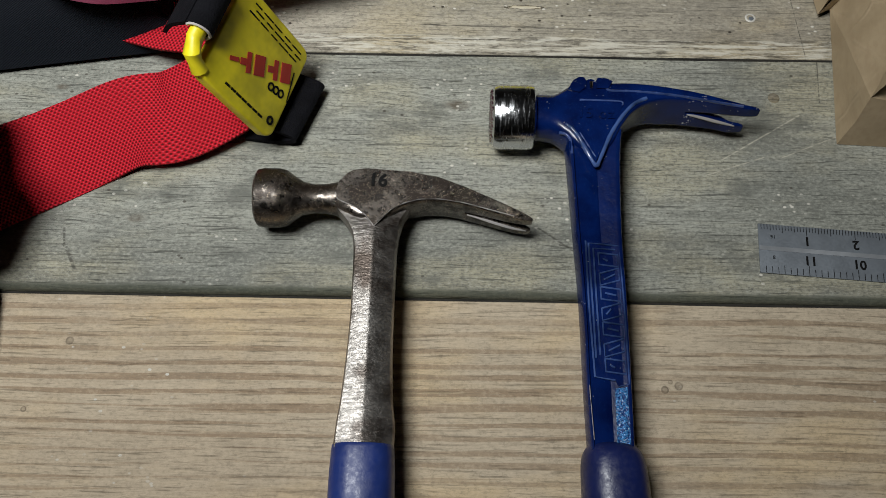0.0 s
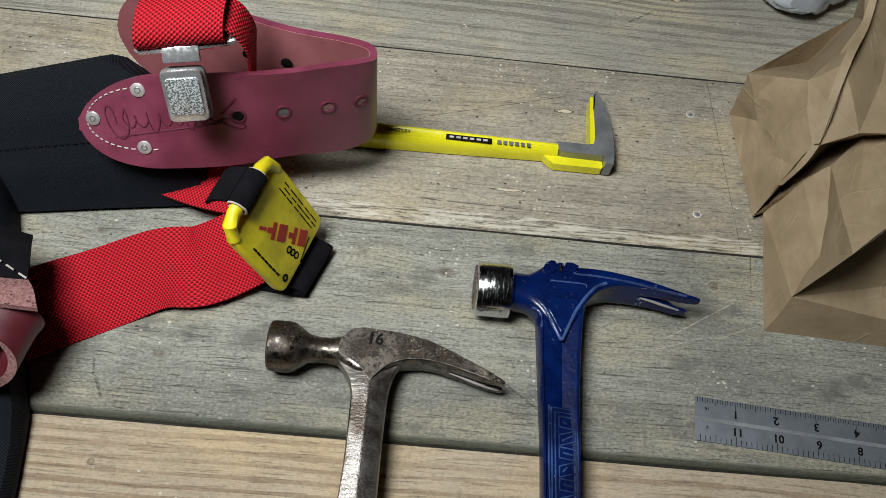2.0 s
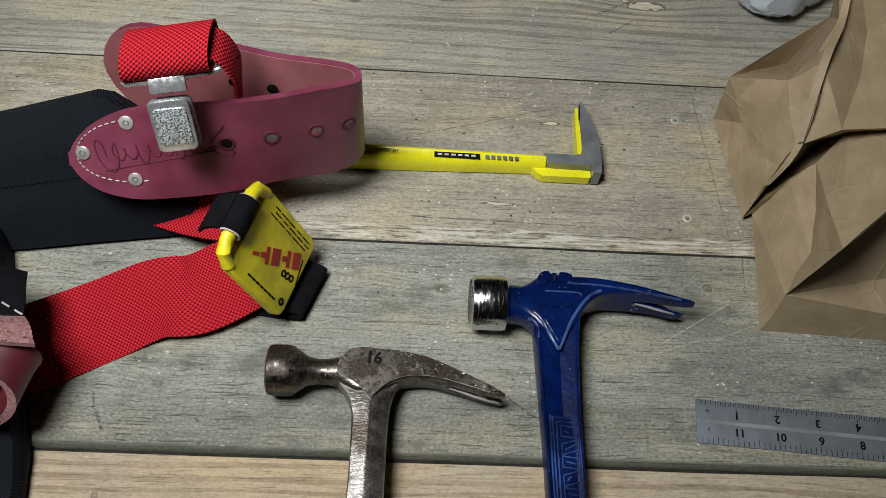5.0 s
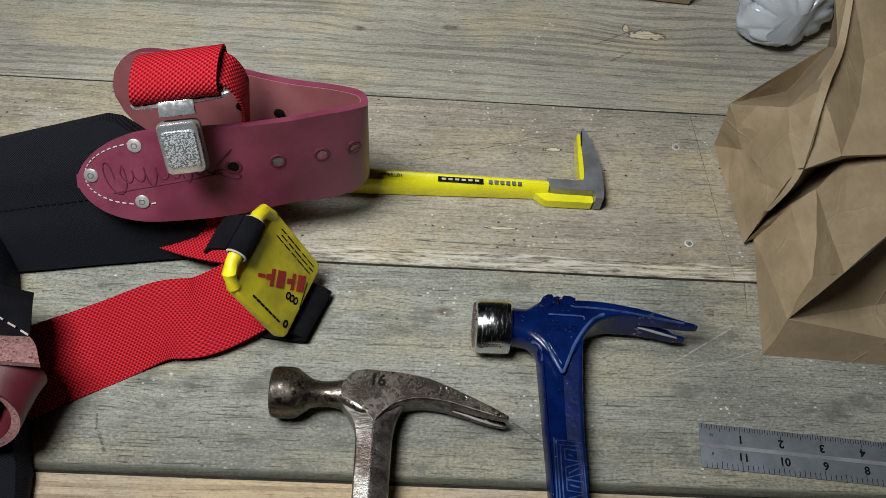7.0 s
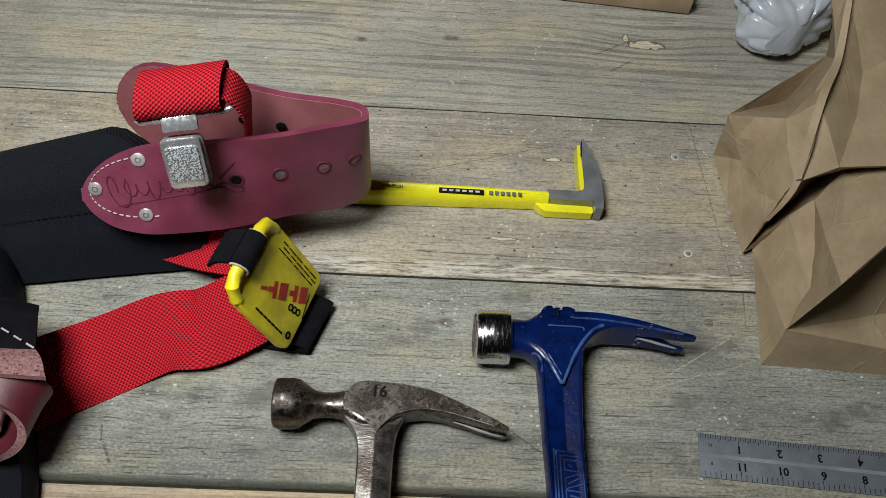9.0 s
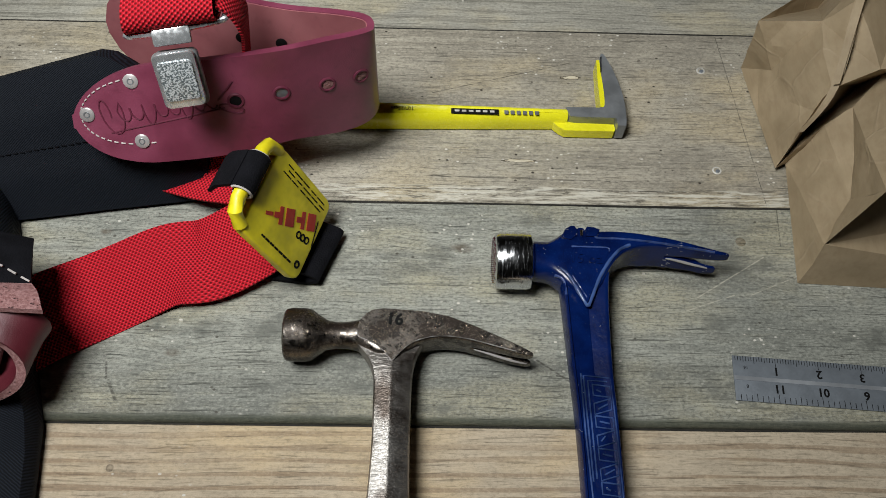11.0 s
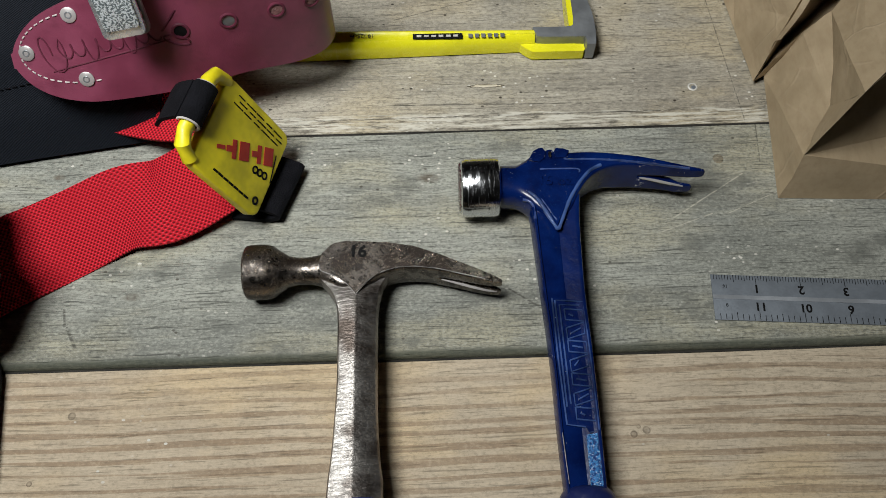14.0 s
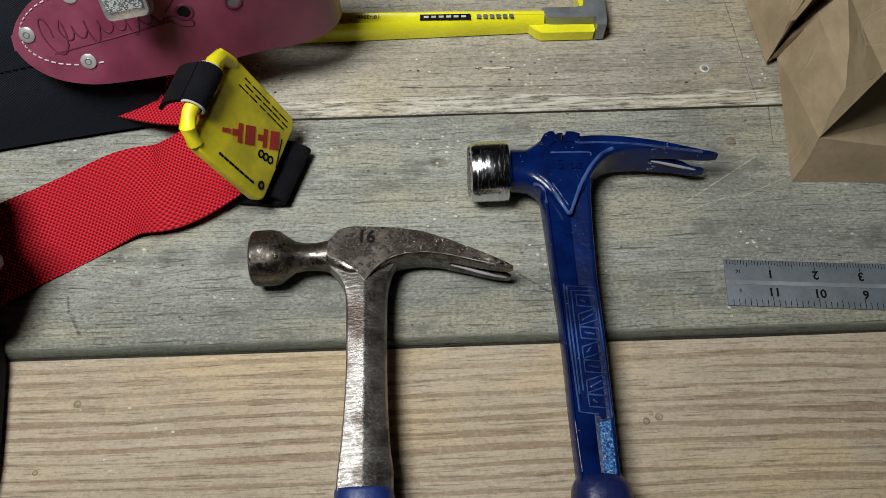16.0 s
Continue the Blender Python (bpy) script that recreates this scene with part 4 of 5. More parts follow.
# ---- pry bar ----
def pry_bar():
    root = thing("pry_bar", (0.0, 0.473, 0), "yellow flat pry bar with bare grey claw lying on bench", "pry bar")
    rings = []
    for x in np.linspace(-0.125, 0.0935, 12):
        y0, y1 = 0.471 + max(0.0, x + 0.06) * 0.022, 0.4856 - (x + 0.037) * 0.022
        rings.append([(x, y0, 0.0005), (x, y0, 0.0085), (x, y0 + 0.0022, 0.0125), (x, y0 + 0.0036, 0.0136), (x, y0 + 0.005, 0.0132), (x, y1 - 0.0045, 0.0138), (x, y1 - 0.003, 0.0147), (x, y1 - 0.0018, 0.0142), (x, y1, 0.0105), (x, y1, 0.0005)])
    part("shaft", loft(rings), YELLOW, root, "glossy yellow enamelled shaft", bevel=0.0012)
    outline = smooth_path(((0.0922, 0.4825), (0.107, 0.4825), (0.116, 0.4826), (0.1192, 0.4853), (0.1196, 0.5), (0.119, 0.515), (0.1192, 0.527), (0.1216, 0.5312), (0.1252, 0.524), (0.1297, 0.509), (0.1328, 0.4925), (0.1334, 0.477), (0.1325, 0.4675)), 3)
    outline += [(0.1315, 0.4674), (0.1268, 0.4675), (0.1262, 0.4738), (0.1, 0.4742), (0.0945, 0.4748)]
    part("claw", prism(outline, 0.001, 0.0152), BAR_STEEL, root, "bare ground steel claw", bevel=0.0014)
    part("heel", prism(((0.0835, 0.4745), (0.0875, 0.4705), (0.0915, 0.4678), (0.1255, 0.4676), (0.1264, 0.469), (0.126, 0.4735), (0.094, 0.4755), (0.088, 0.477)), 0.0005, 0.0082), YELLOW, root, "yellow step of the heel", bevel=0.001)
    part("claw_lining", prism(((0.1163, 0.4835), (0.1198, 0.4835), (0.1199, 0.5), (0.119, 0.515), (0.119, 0.5255), (0.1168, 0.5255), (0.1162, 0.505)), 0.002, 0.0146), YELLOW, root, "yellow paint inside the claw", bevel=0.0006)
    part("nail_slot", prism(((0.1186, 0.514), (0.1194, 0.514), (0.1206, 0.5285), (0.1198, 0.5275)), 0.0150, 0.0156), INK, root, "dark nail slot")
    z = 0.0149
    part("label_panel", box(0.008, 0.0405, 0.4757, 0.4799, z - 0.0006, z - 0.0001, pose(0, 0, 0, 0, 0, -0.6)), INK, root, "black label panel with the maker's mark left plain")
    for k in range(6):
        part("label_stroke", box(0.0105 + k * 0.0048, 0.0136 + k * 0.0048, 0.477, 0.4786, z - 0.0002, z + 0.0001, pose(0, 0, 0, 0, 0, -0.6)), NAIL, root)
    for k in range(6):
        part("label_stroke", box(0.0445 + k * 0.0042, 0.0472 + k * 0.0042, 0.4762, 0.4792, z - 0.0004, z, pose(0, 0, 0, 0, 0, -0.6)), BAR_STEEL, root, "grey stroke of the maker's mark")
    part("size_mark", lettering("10\"/25cm", 0.0042, pose(-0.0205, 0.479, z, 0, 0, 179), 0.0001), INK, root, "printed size", smooth=False)
    for piece in root.children:
        for v in piece.data.vertices:
            v.co.x, v.co.y = 0.015 + (v.co.x - 0.015) * 0.986, 0.12 + (v.co.y - 0.12) * 0.986


# ---- tool belt ----
def belt_station(x, y, z, lean, half):
    """Centre and half-width vector of the upright leather, leaning back by lean degrees."""
    return ((x, y, z), (0.0, half * math.sin(radians(lean)), half * math.cos(radians(lean))))


def tool_belt():
    root = thing("tool_belt", (-0.15, 0.43, 0), "burgundy leather tool belt on a black padded nylon panel", "belt")
    # padded panel: a leaning slab with soft edges
    rings = []
    for x in np.linspace(-0.46, -0.14, 36):
        low = Vector((x, 0.4035 + (x + 0.16) * 0.16, 0.004))
        top = Vector((x - 0.004, 0.455 + (x + 0.18) * 0.16, 0.088 + (x + 0.18) * 0.2))
        swell = 0.0015 * noise.noise((x * 22, 0, 0))
        end = min(1.0, max(0.0, (-0.14 - x) / 0.05))
        top = low.lerp(top, 0.3 + 0.7 * end ** 0.6)
        up = (top - low).normalized()
        out = Vector((0, -up.z, up.y))
        ring = []
        for k in range(9):
            f = k / 8
            pinch = 0.0022 if k == 4 else 0.0
            ring.append(low.lerp(top, f) + out * (0.003 * math.sin(math.pi * f) + swell - pinch))
        for k in range(9):
            f = 1 - k / 8
            ring.append(low.lerp(top, f) - out * (0.016 + 0.003 * math.sin(math.pi * f)))
        rings.append(ring)
    pad = part("padded_panel", loft(rings), NYLON, root, "black twill nylon padded panel", bevel=0.002)
    bm = bmesh.new()
    for k in range(60):
        x = -0.4 + k * 0.0042
        low, top = Vector((x, 0.4035 + (x + 0.16) * 0.16, 0.004)), Vector((x - 0.004, 0.455 + (x + 0.18) * 0.16, 0.088 + (x + 0.18) * 0.2))
        p = low.lerp(top, 0.5)
        tube([p + Vector((0, -0.0018, 0.0003)), p + Vector((0.003, -0.0018, 0.0005))], 0.0004, 5, bm)
    tagged(part("seam_stitching", bm, VELCRO, pad, "black seam stitching"), kind="stuff")
    # leather: out from the tip, round the bend, back behind to the rounded tail
    path = smooth_path(((-0.2095, 0.4205, 0.065, 37), (-0.194, 0.4212, 0.0665, 37), (-0.162, 0.4235, 0.0692, 32), (-0.121, 0.4275, 0.072, 20), (-0.087, 0.4352, 0.0735, 10), (-0.056, 0.444, 0.073, 9), (-0.041, 0.4505, 0.073, 6), (-0.036, 0.4575, 0.073, 0),
                        (-0.0395, 0.463, 0.0725, 4), (-0.056, 0.466, 0.071, 8), (-0.087, 0.4695, 0.069, 11), (-0.12, 0.477, 0.068, 13), (-0.155, 0.4865, 0.067, 14), (-0.203, 0.494, 0.067, 14)), 8)
    count = len(path)
    stations = []
    for i, (x, y, z, lean) in enumerate(path):
        half = 0.0355
        if i < count / 2:
            half = 0.0288 + 0.0067 * min(1.0, max(0.0, (x + 0.18) / 0.12))
        if x < -0.15 and i < count / 2:
            f = max(0.0, min(1.0, (x + 0.2095) / 0.05))
            half *= max(0.14, (1 - (1 - f) ** 2.3) ** 0.62)
        if x < -0.16 and i > count / 2:
            f = max(0.0, min(1.0, (x + 0.203) / 0.036))
            half *= max(0.12, math.sqrt(1 - (1 - f) ** 2))
        stations.append(belt_station(x, y, z, lean, half))
    strap = band("leather_strap", stations, 0.0042, LEATHER, root, "smooth burgundy leather strap", across=13)
    flesh = []
    for i, (c, h) in enumerate(stations):
        way = (Vector(stations[min(i + 1, count - 1)][0]) - Vector(stations[max(i - 1, 0)][0])).normalized()
        normal = way.cross(Vector(h)).normalized()
        flesh.append((tuple(Vector(c) - normal * 0.0023), tuple(Vector(h) * 0.985)))
    band("flesh_side", flesh, 0.0008, INNER, strap, "paler flesh side of the leather", across=7)
    for x, y, z in ((-0.116, 0.4741, 0.0795), (-0.091, 0.468, 0.082)):
        part("hole", disc((x, y, z), (0, -1, 0.2), 0.0034, 0.0008, 16), INK, strap, "punched hole seen from inside")
    # rivets, stitches and holes sit on the front of the leather

    def on_front(x, f):
        i = min(range(count // 2), key=lambda k: abs(path[k][0] - x))
        (cx, cy, cz), half = stations[i]
        i2 = i + 1
        d = Vector(stations[i2][0]) - Vector((cx, cy, cz))
        wide = 0.0288 + 0.0067 * min(1.0, max(0.0, (x + 0.18) / 0.12))
        normal = d.normalized().cross(Vector(half)).normalized()
        p = Vector((cx, cy, cz)) + d * ((x - cx) / d.x) + Vector((0, wide * math.sin(radians(path[i][3])), wide * math.cos(radians(path[i][3])))) * f
        return p + normal * 0.0021, normal

    for x, f in ((-0.1725, 0.72), (-0.2005, 0.12), (-0.171, -0.52)):
        p, nrm = on_front(x, f)
        rivet = part("rivet", disc(p, nrm, 0.0043, 0.001, 20), NICKEL, root, "nickel rivet")
        part("dimple", disc(p + nrm * 0.0006, nrm, 0.0021, 0.0006, 16, inner=0.0012), BAR_STEEL, rivet, "pressed ring of the rivet")
    hole_looks = ((-0.1145, INK), (-0.0885, BAR_STEEL), (-0.0625, SUEDE), (-0.0435, SUEDE))
    for x, look_of in hole_looks:
        p, nrm = on_front(x, 0.13)
        ring = part("hole_rim", disc(p - nrm * 0.0003, nrm, 0.0052, 0.0011, 20, inner=0.0036), CREASE, root, "pressed rim of a punched hole")
        part("hole", disc(p - nrm * 0.0002, nrm, 0.0036, 0.0004, 16), look_of, root, "punched belt hole")
    for k in range(26):
        a = math.pi * (0.5 + 1.04 * k / 25)
        x, f = -0.17 + 0.0342 * math.cos(a), 0.1 + 0.68 * math.sin(a)
        a2 = a + 0.075
        x2, f2 = -0.17 + 0.0342 * math.cos(a2), 0.1 + 0.68 * math.sin(a2)
        if abs(x2 - x) < 1e-6:
            continue
        (p, nrm), (p2, _) = on_front(x, f), on_front(x2, f2)
        part("stitch", tube([p, p.lerp(p2, 0.5) + nrm * 0.0003, p2], 0.00045, 6), THREAD, root)
    # pressed flourish: one wandering line and two leaves
    line = []
    for k in range(150):
        s = k / 149
        x = -0.191 + 0.064 * s
        tall = 0.36 if s < 0.13 else 0.13 + 0.14 * max(0.0, math.sin(s * 19)) ** 3
        f = 0.02 + 0.14 * s + tall * math.sin(s * 56)
        p, nrm = on_front(x + (0.005 if s < 0.13 else 0.0018) * math.cos(s * 56 + 0.5), f)
        line.append(p + nrm * 0.0001)
    part("pressed_flourish", tube(line, 0.0005, 6), CREASE, root, "pressed flourish in the leather")
    under = [on_front(-0.188 + 0.067 * k / 20, -0.3 + 0.32 * k / 20)[0] for k in range(21)]
    part("pressed_flourish", tube(under, 0.0005, 6), CREASE, root, "pressed underline in the leather")
    for leaf in (((-0.124, 0.2), (-0.115, 0.52)), ((-0.124, 0.08), (-0.111, -0.12))):
        (x0, f0), (x1, f1) = leaf
        loop = []
        for k in range(17):
            a = 2 * math.pi * k / 16
            u, v = 0.5 - 0.5 * math.cos(a), 0.1 * math.sin(a)
            loop.append(on_front(x0 + (x1 - x0) * u + 0.018 * v, f0 + (f1 - f0) * u + v * 0.6)[0])
        part("pressed_leaf", tube(loop, 0.0006, 6), CREASE, root, "pressed leaf outline")
    # spring clip with its slide and the loop of red webbing
    clip_m = pose(-0.1355, 0.4145, 0.1125, -18, 0, 12) @ pose(0, 0, 0, 90, 0, 0)

    def rounded(hx, hy, r):
        return [(sx * (hx - r) + r * math.cos(a), sy * (hy - r) + r * math.sin(a)) for sx, sy, a0 in ((1, 1, 0), (-1, 1, 90), (-1, -1, 180), (1, -1, 270)) for a in (radians(a0 + 22.5 * k) for k in range(5))]

    clip = part("clip", prism(rounded(0.011, 0.0165, 0.0035), -0.0005, 0.0035, clip_m), CLIP, root, "bright zinc spring clip", bevel=0.0009, segments=2)
    part("clip_face", prism(rounded(0.0089, 0.0118, 0.0022), 0.003, 0.0047, clip_m @ pose(0, 0.0005, 0)), CLIP_FACE, clip, "speckled galvanised face", bevel=0.0006)
    part("clip_jaw", prism(rounded(0.0114, 0.0165, 0.0035), -0.006, -0.0006, clip_m @ pose(0.001, -0.0022, 0)), BAR_STEEL, clip, "dark back jaw of the clip", bevel=0.0009)
    part("clip_neck", box(-0.0098, 0.0098, -0.0022, 0.0022, -0.0045, 0.0045, pose(-0.1362, 0.4255, 0.1325, -45, 0, 12)), CLIP, clip, bevel=0.0012)
    slide = [(-0.1575, 0.4275, 0.1325), (-0.158, 0.4235, 0.1335), (-0.14, 0.427, 0.1335), (-0.113, 0.4345, 0.1345), (-0.1095, 0.438, 0.1355), (-0.112, 0.4415, 0.1365), (-0.135, 0.436, 0.1345)]
    part("slide", tube(smooth_path(slide, 4), 0.0017, 8), CLIP, clip, "bright wire slide")
    oval = []
    for k in range(33):
        a = radians(-115 + 360 * k / 32)
        oval.append(((-0.136, 0.4425 + 0.0155 * math.cos(a), 0.1405 + 0.0095 * math.sin(a)), (0.0225, 0.0052, 0.0006)))
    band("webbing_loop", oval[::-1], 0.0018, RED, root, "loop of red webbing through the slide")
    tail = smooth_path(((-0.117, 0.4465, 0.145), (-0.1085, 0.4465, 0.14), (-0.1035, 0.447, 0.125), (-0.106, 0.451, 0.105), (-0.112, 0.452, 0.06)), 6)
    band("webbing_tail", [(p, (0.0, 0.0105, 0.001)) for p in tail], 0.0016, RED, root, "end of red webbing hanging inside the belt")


# ---- red strap with its yellow tag ----
def suspender_strap():
    root = thing("suspender_strap", (-0.16, 0.34, 0), "wide red woven suspender strap lying across bench", "strap")
    rows = ((-0.3, 0.275, 0.003, 0.004, 0.0268), (-0.255, 0.3, 0.004, 0.004, 0.0272), (-0.2206, 0.3238, 0.006, 0.008, 0.0275), (-0.1645, 0.352, 0.009, 0.01, 0.0255), (-0.135, 0.3575, 0.011, 0.009, 0.026), (-0.109, 0.3705, 0.018, 0.01, 0.0255), (-0.094, 0.379, 0.022, 0.012, 0.0245), (-0.088, 0.382, 0.018, 0.012, 0.024))
    pts = smooth_path(rows, 8)
    stations = []
    for i, (x, y, z, tilt, half) in enumerate(pts):
        a, b = pts[max(0, i - 1)], pts[min(len(pts) - 1, i + 1)]
        way = Vector((b[0] - a[0], b[1] - a[1], 0)).normalized()
        side = Vector((-way.y, way.x, 0))
        wave = 0.0022 * math.sin((x + 0.17) * 70)
        stations.append(((x, y, z + max(-0.002, wave)), tuple(side * half * 0.985 + Vector((0, 0, tilt * 0.6)))))
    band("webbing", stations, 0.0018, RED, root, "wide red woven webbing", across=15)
    rows = smooth_path(((-0.19, 0.43, 0.012), (-0.165, 0.422, 0.014), (-0.14, 0.4125, 0.02), (-0.108, 0.403, 0.03)), 5)
    fold = [((x, y, z), (0.0035, 0.0165, 0.002)) for x, y, z in rows]
    band("webbing_fold", fold, 0.0018, RED, root, "folded end of the webbing under the belt")


def strap_tag():
    root = thing("strap_tag", (-0.082, 0.37, 0), "yellow plastic strap clip with red and black print", "strap clip")
    t, r, b, l = Vector((-0.0847, 0.3996, 0.0725)), Vector((-0.0605, 0.3925, 0.0195)), Vector((-0.08, 0.3424, 0.0172)), Vector((-0.103, 0.345, 0.0745))
    centre = (t + r + b + l) / 4
    u = ((r - t) + (b - l)).normalized()
    v = ((t - l) + (r - b))
    v = (v - u * v.dot(u)).normalized()
    n = u.cross(v)
    if n.z < 0:
        n = -n
    m = Matrix.Translation(centre) @ Matrix(((u.x, v.x, n.x, 0), (u.y, v.y, n.y, 0), (u.z, v.z, n.z, 0), (0, 0, 0, 1)))
    flip = u.cross(v).dot(n) < 0
    lu, lv = ((r - t).length + (b - l).length) / 4, ((t - l).length + (r - b).length) / 4
    outline = []
    for cx, cy, a0 in ((lu, lv, 0), (-lu, lv, 90), (-lu, -lv, 180), (lu, -lv, 270)):
        for k in range(6):
            a = radians(a0 + k * 18)
            outline.append((cx - math.copysign(0.006, cx) + 0.006 * math.cos(a), cy - math.copysign(0.006, cy) + 0.006 * math.sin(a)))
    part("plate", prism(outline, -0.007, 0.0, m), TAG_YELLOW, root, "yellow moulded plastic plate", bevel=0.0014, segments=3)
    # bar for the strap on the raised edge
    part("strap_bar", tube([m @ Vector((-lu + 0.002, -lv + 0.003, -0.003)), m @ Vector((-lu - 0.008, -lv + 0.006, -0.001)), m @ Vector((-lu - 0.011, -lv + 0.012, 0.0)), m @ Vector((-lu - 0.011, lv - 0.012, 0.0)), m @ Vector((-lu - 0.008, lv - 0.006, -0.001)), m @ Vector((-lu + 0.002, lv - 0.003, -0.003))], 0.0042, 10), TAG_YELLOW, root, "yellow plastic strap bar")
    ring = []
    for k in range(25):
        a = radians(215 - k * 13)
        ring.append((m @ Vector((-lu - 0.011 + 0.0056 * math.cos(a), 0.0, 0.0056 * math.sin(a) + 0.0004 * k / 25)), m.to_3x3() @ Vector((0, 0.0115, 0))))
    band("hook_strap", ring, 0.0022, VELCRO, root, "black hook-and-loop strap round the bar")
    for side in (1, -1):
        part("edging", tube([Vector(c) + Vector(h) * side for c, h in ring], 0.0009, 6), THREAD, root, "pale thread edging of the strap")
    flap = smooth_path((tuple(m @ Vector((-lu - 0.0165, 0, -0.003))), tuple(m @ Vector((-lu - 0.014, 0, -0.016))), tuple(m @ Vector((-lu - 0.008, 0, -0.026)))), 6)
    band("hook_strap", [(p, tuple(m.to_3x3() @ Vector((0, 0.0115, 0)))) for p in flap], 0.0022, VELCRO, root, "black strap running down from the bar")
    keeper = smooth_path((tuple(m @ Vector((lu - 0.012, -0.001, -0.0085))), tuple(m @ Vector((lu + 0.002, -0.001, -0.009))), (-0.0625, 0.3645, 0.0085), (-0.0685, 0.3645, 0.0035), (-0.09, 0.367, 0.0025)), 6)
    band("keeper_strap", [(p, (0.0066, 0.0175, 0.0)) for p in keeper], 0.003, VELCRO, root, "thick black strap under the plate")
    # print: a red mark and black lines, left plain

    def mark(x, y, w, h, turn, material, name, label=""):
        part(name, box(-w / 2, w / 2, -h / 2, h / 2, 0.0001, 0.0004, m @ pose(x, y, 0.0, 0, 0, turn)), material, root, label, smooth=False)

    for k in range(4):
        mark(0.0215 - k * 0.0092, 0.0085 - k * 0.0042, 0.0032, 0.0105, 26, TAG_RED, "red_stroke", "red upright of the maker's mark")
        mark(0.0182 - k * 0.0092, 0.0069 - k * 0.0042, 0.0046, 0.0034 if k % 2 else 0.0105, 26, TAG_RED, "red_stroke", "red block of the maker's mark")
    mark(-0.0155, -0.0085, 0.006, 0.0022, 26, TAG_RED, "red_stroke", "red point of the maker's mark")
    for k in range(3):
        part("black_stroke", disc(m @ Vector((0.0225 - k * 0.0042, -0.0035 - k * 0.0006, 0.0001)), n, 0.0025, 0.0003, 14, inner=0.0014), INK, root, "black round of the maker's mark")
    mark(0.0268, 0.0035, 0.0007, 0.017, 14, INK, "black_stroke")
    for k in range(3):
        for j in range(5):
            mark(-0.016 + j * 0.0088 + 0.003 * (k % 2), 0.0205 + (k - 1) * 0.0028 - 0.0005, 0.0082 - 0.0014 * ((j + k) % 3), 0.0007, 0, INK, "print_line")
    for j in range(7):
        mark(-0.012 + j * 0.0046, -0.0215, 0.0036, 0.0012, 0, INK, "print_line")
    part("print_dot", disc(m @ Vector((0.0235, -0.0195, 0.0001)), n, 0.0026, 0.0004, 16, inner=0.0012), INK, root, "round black printed mark")


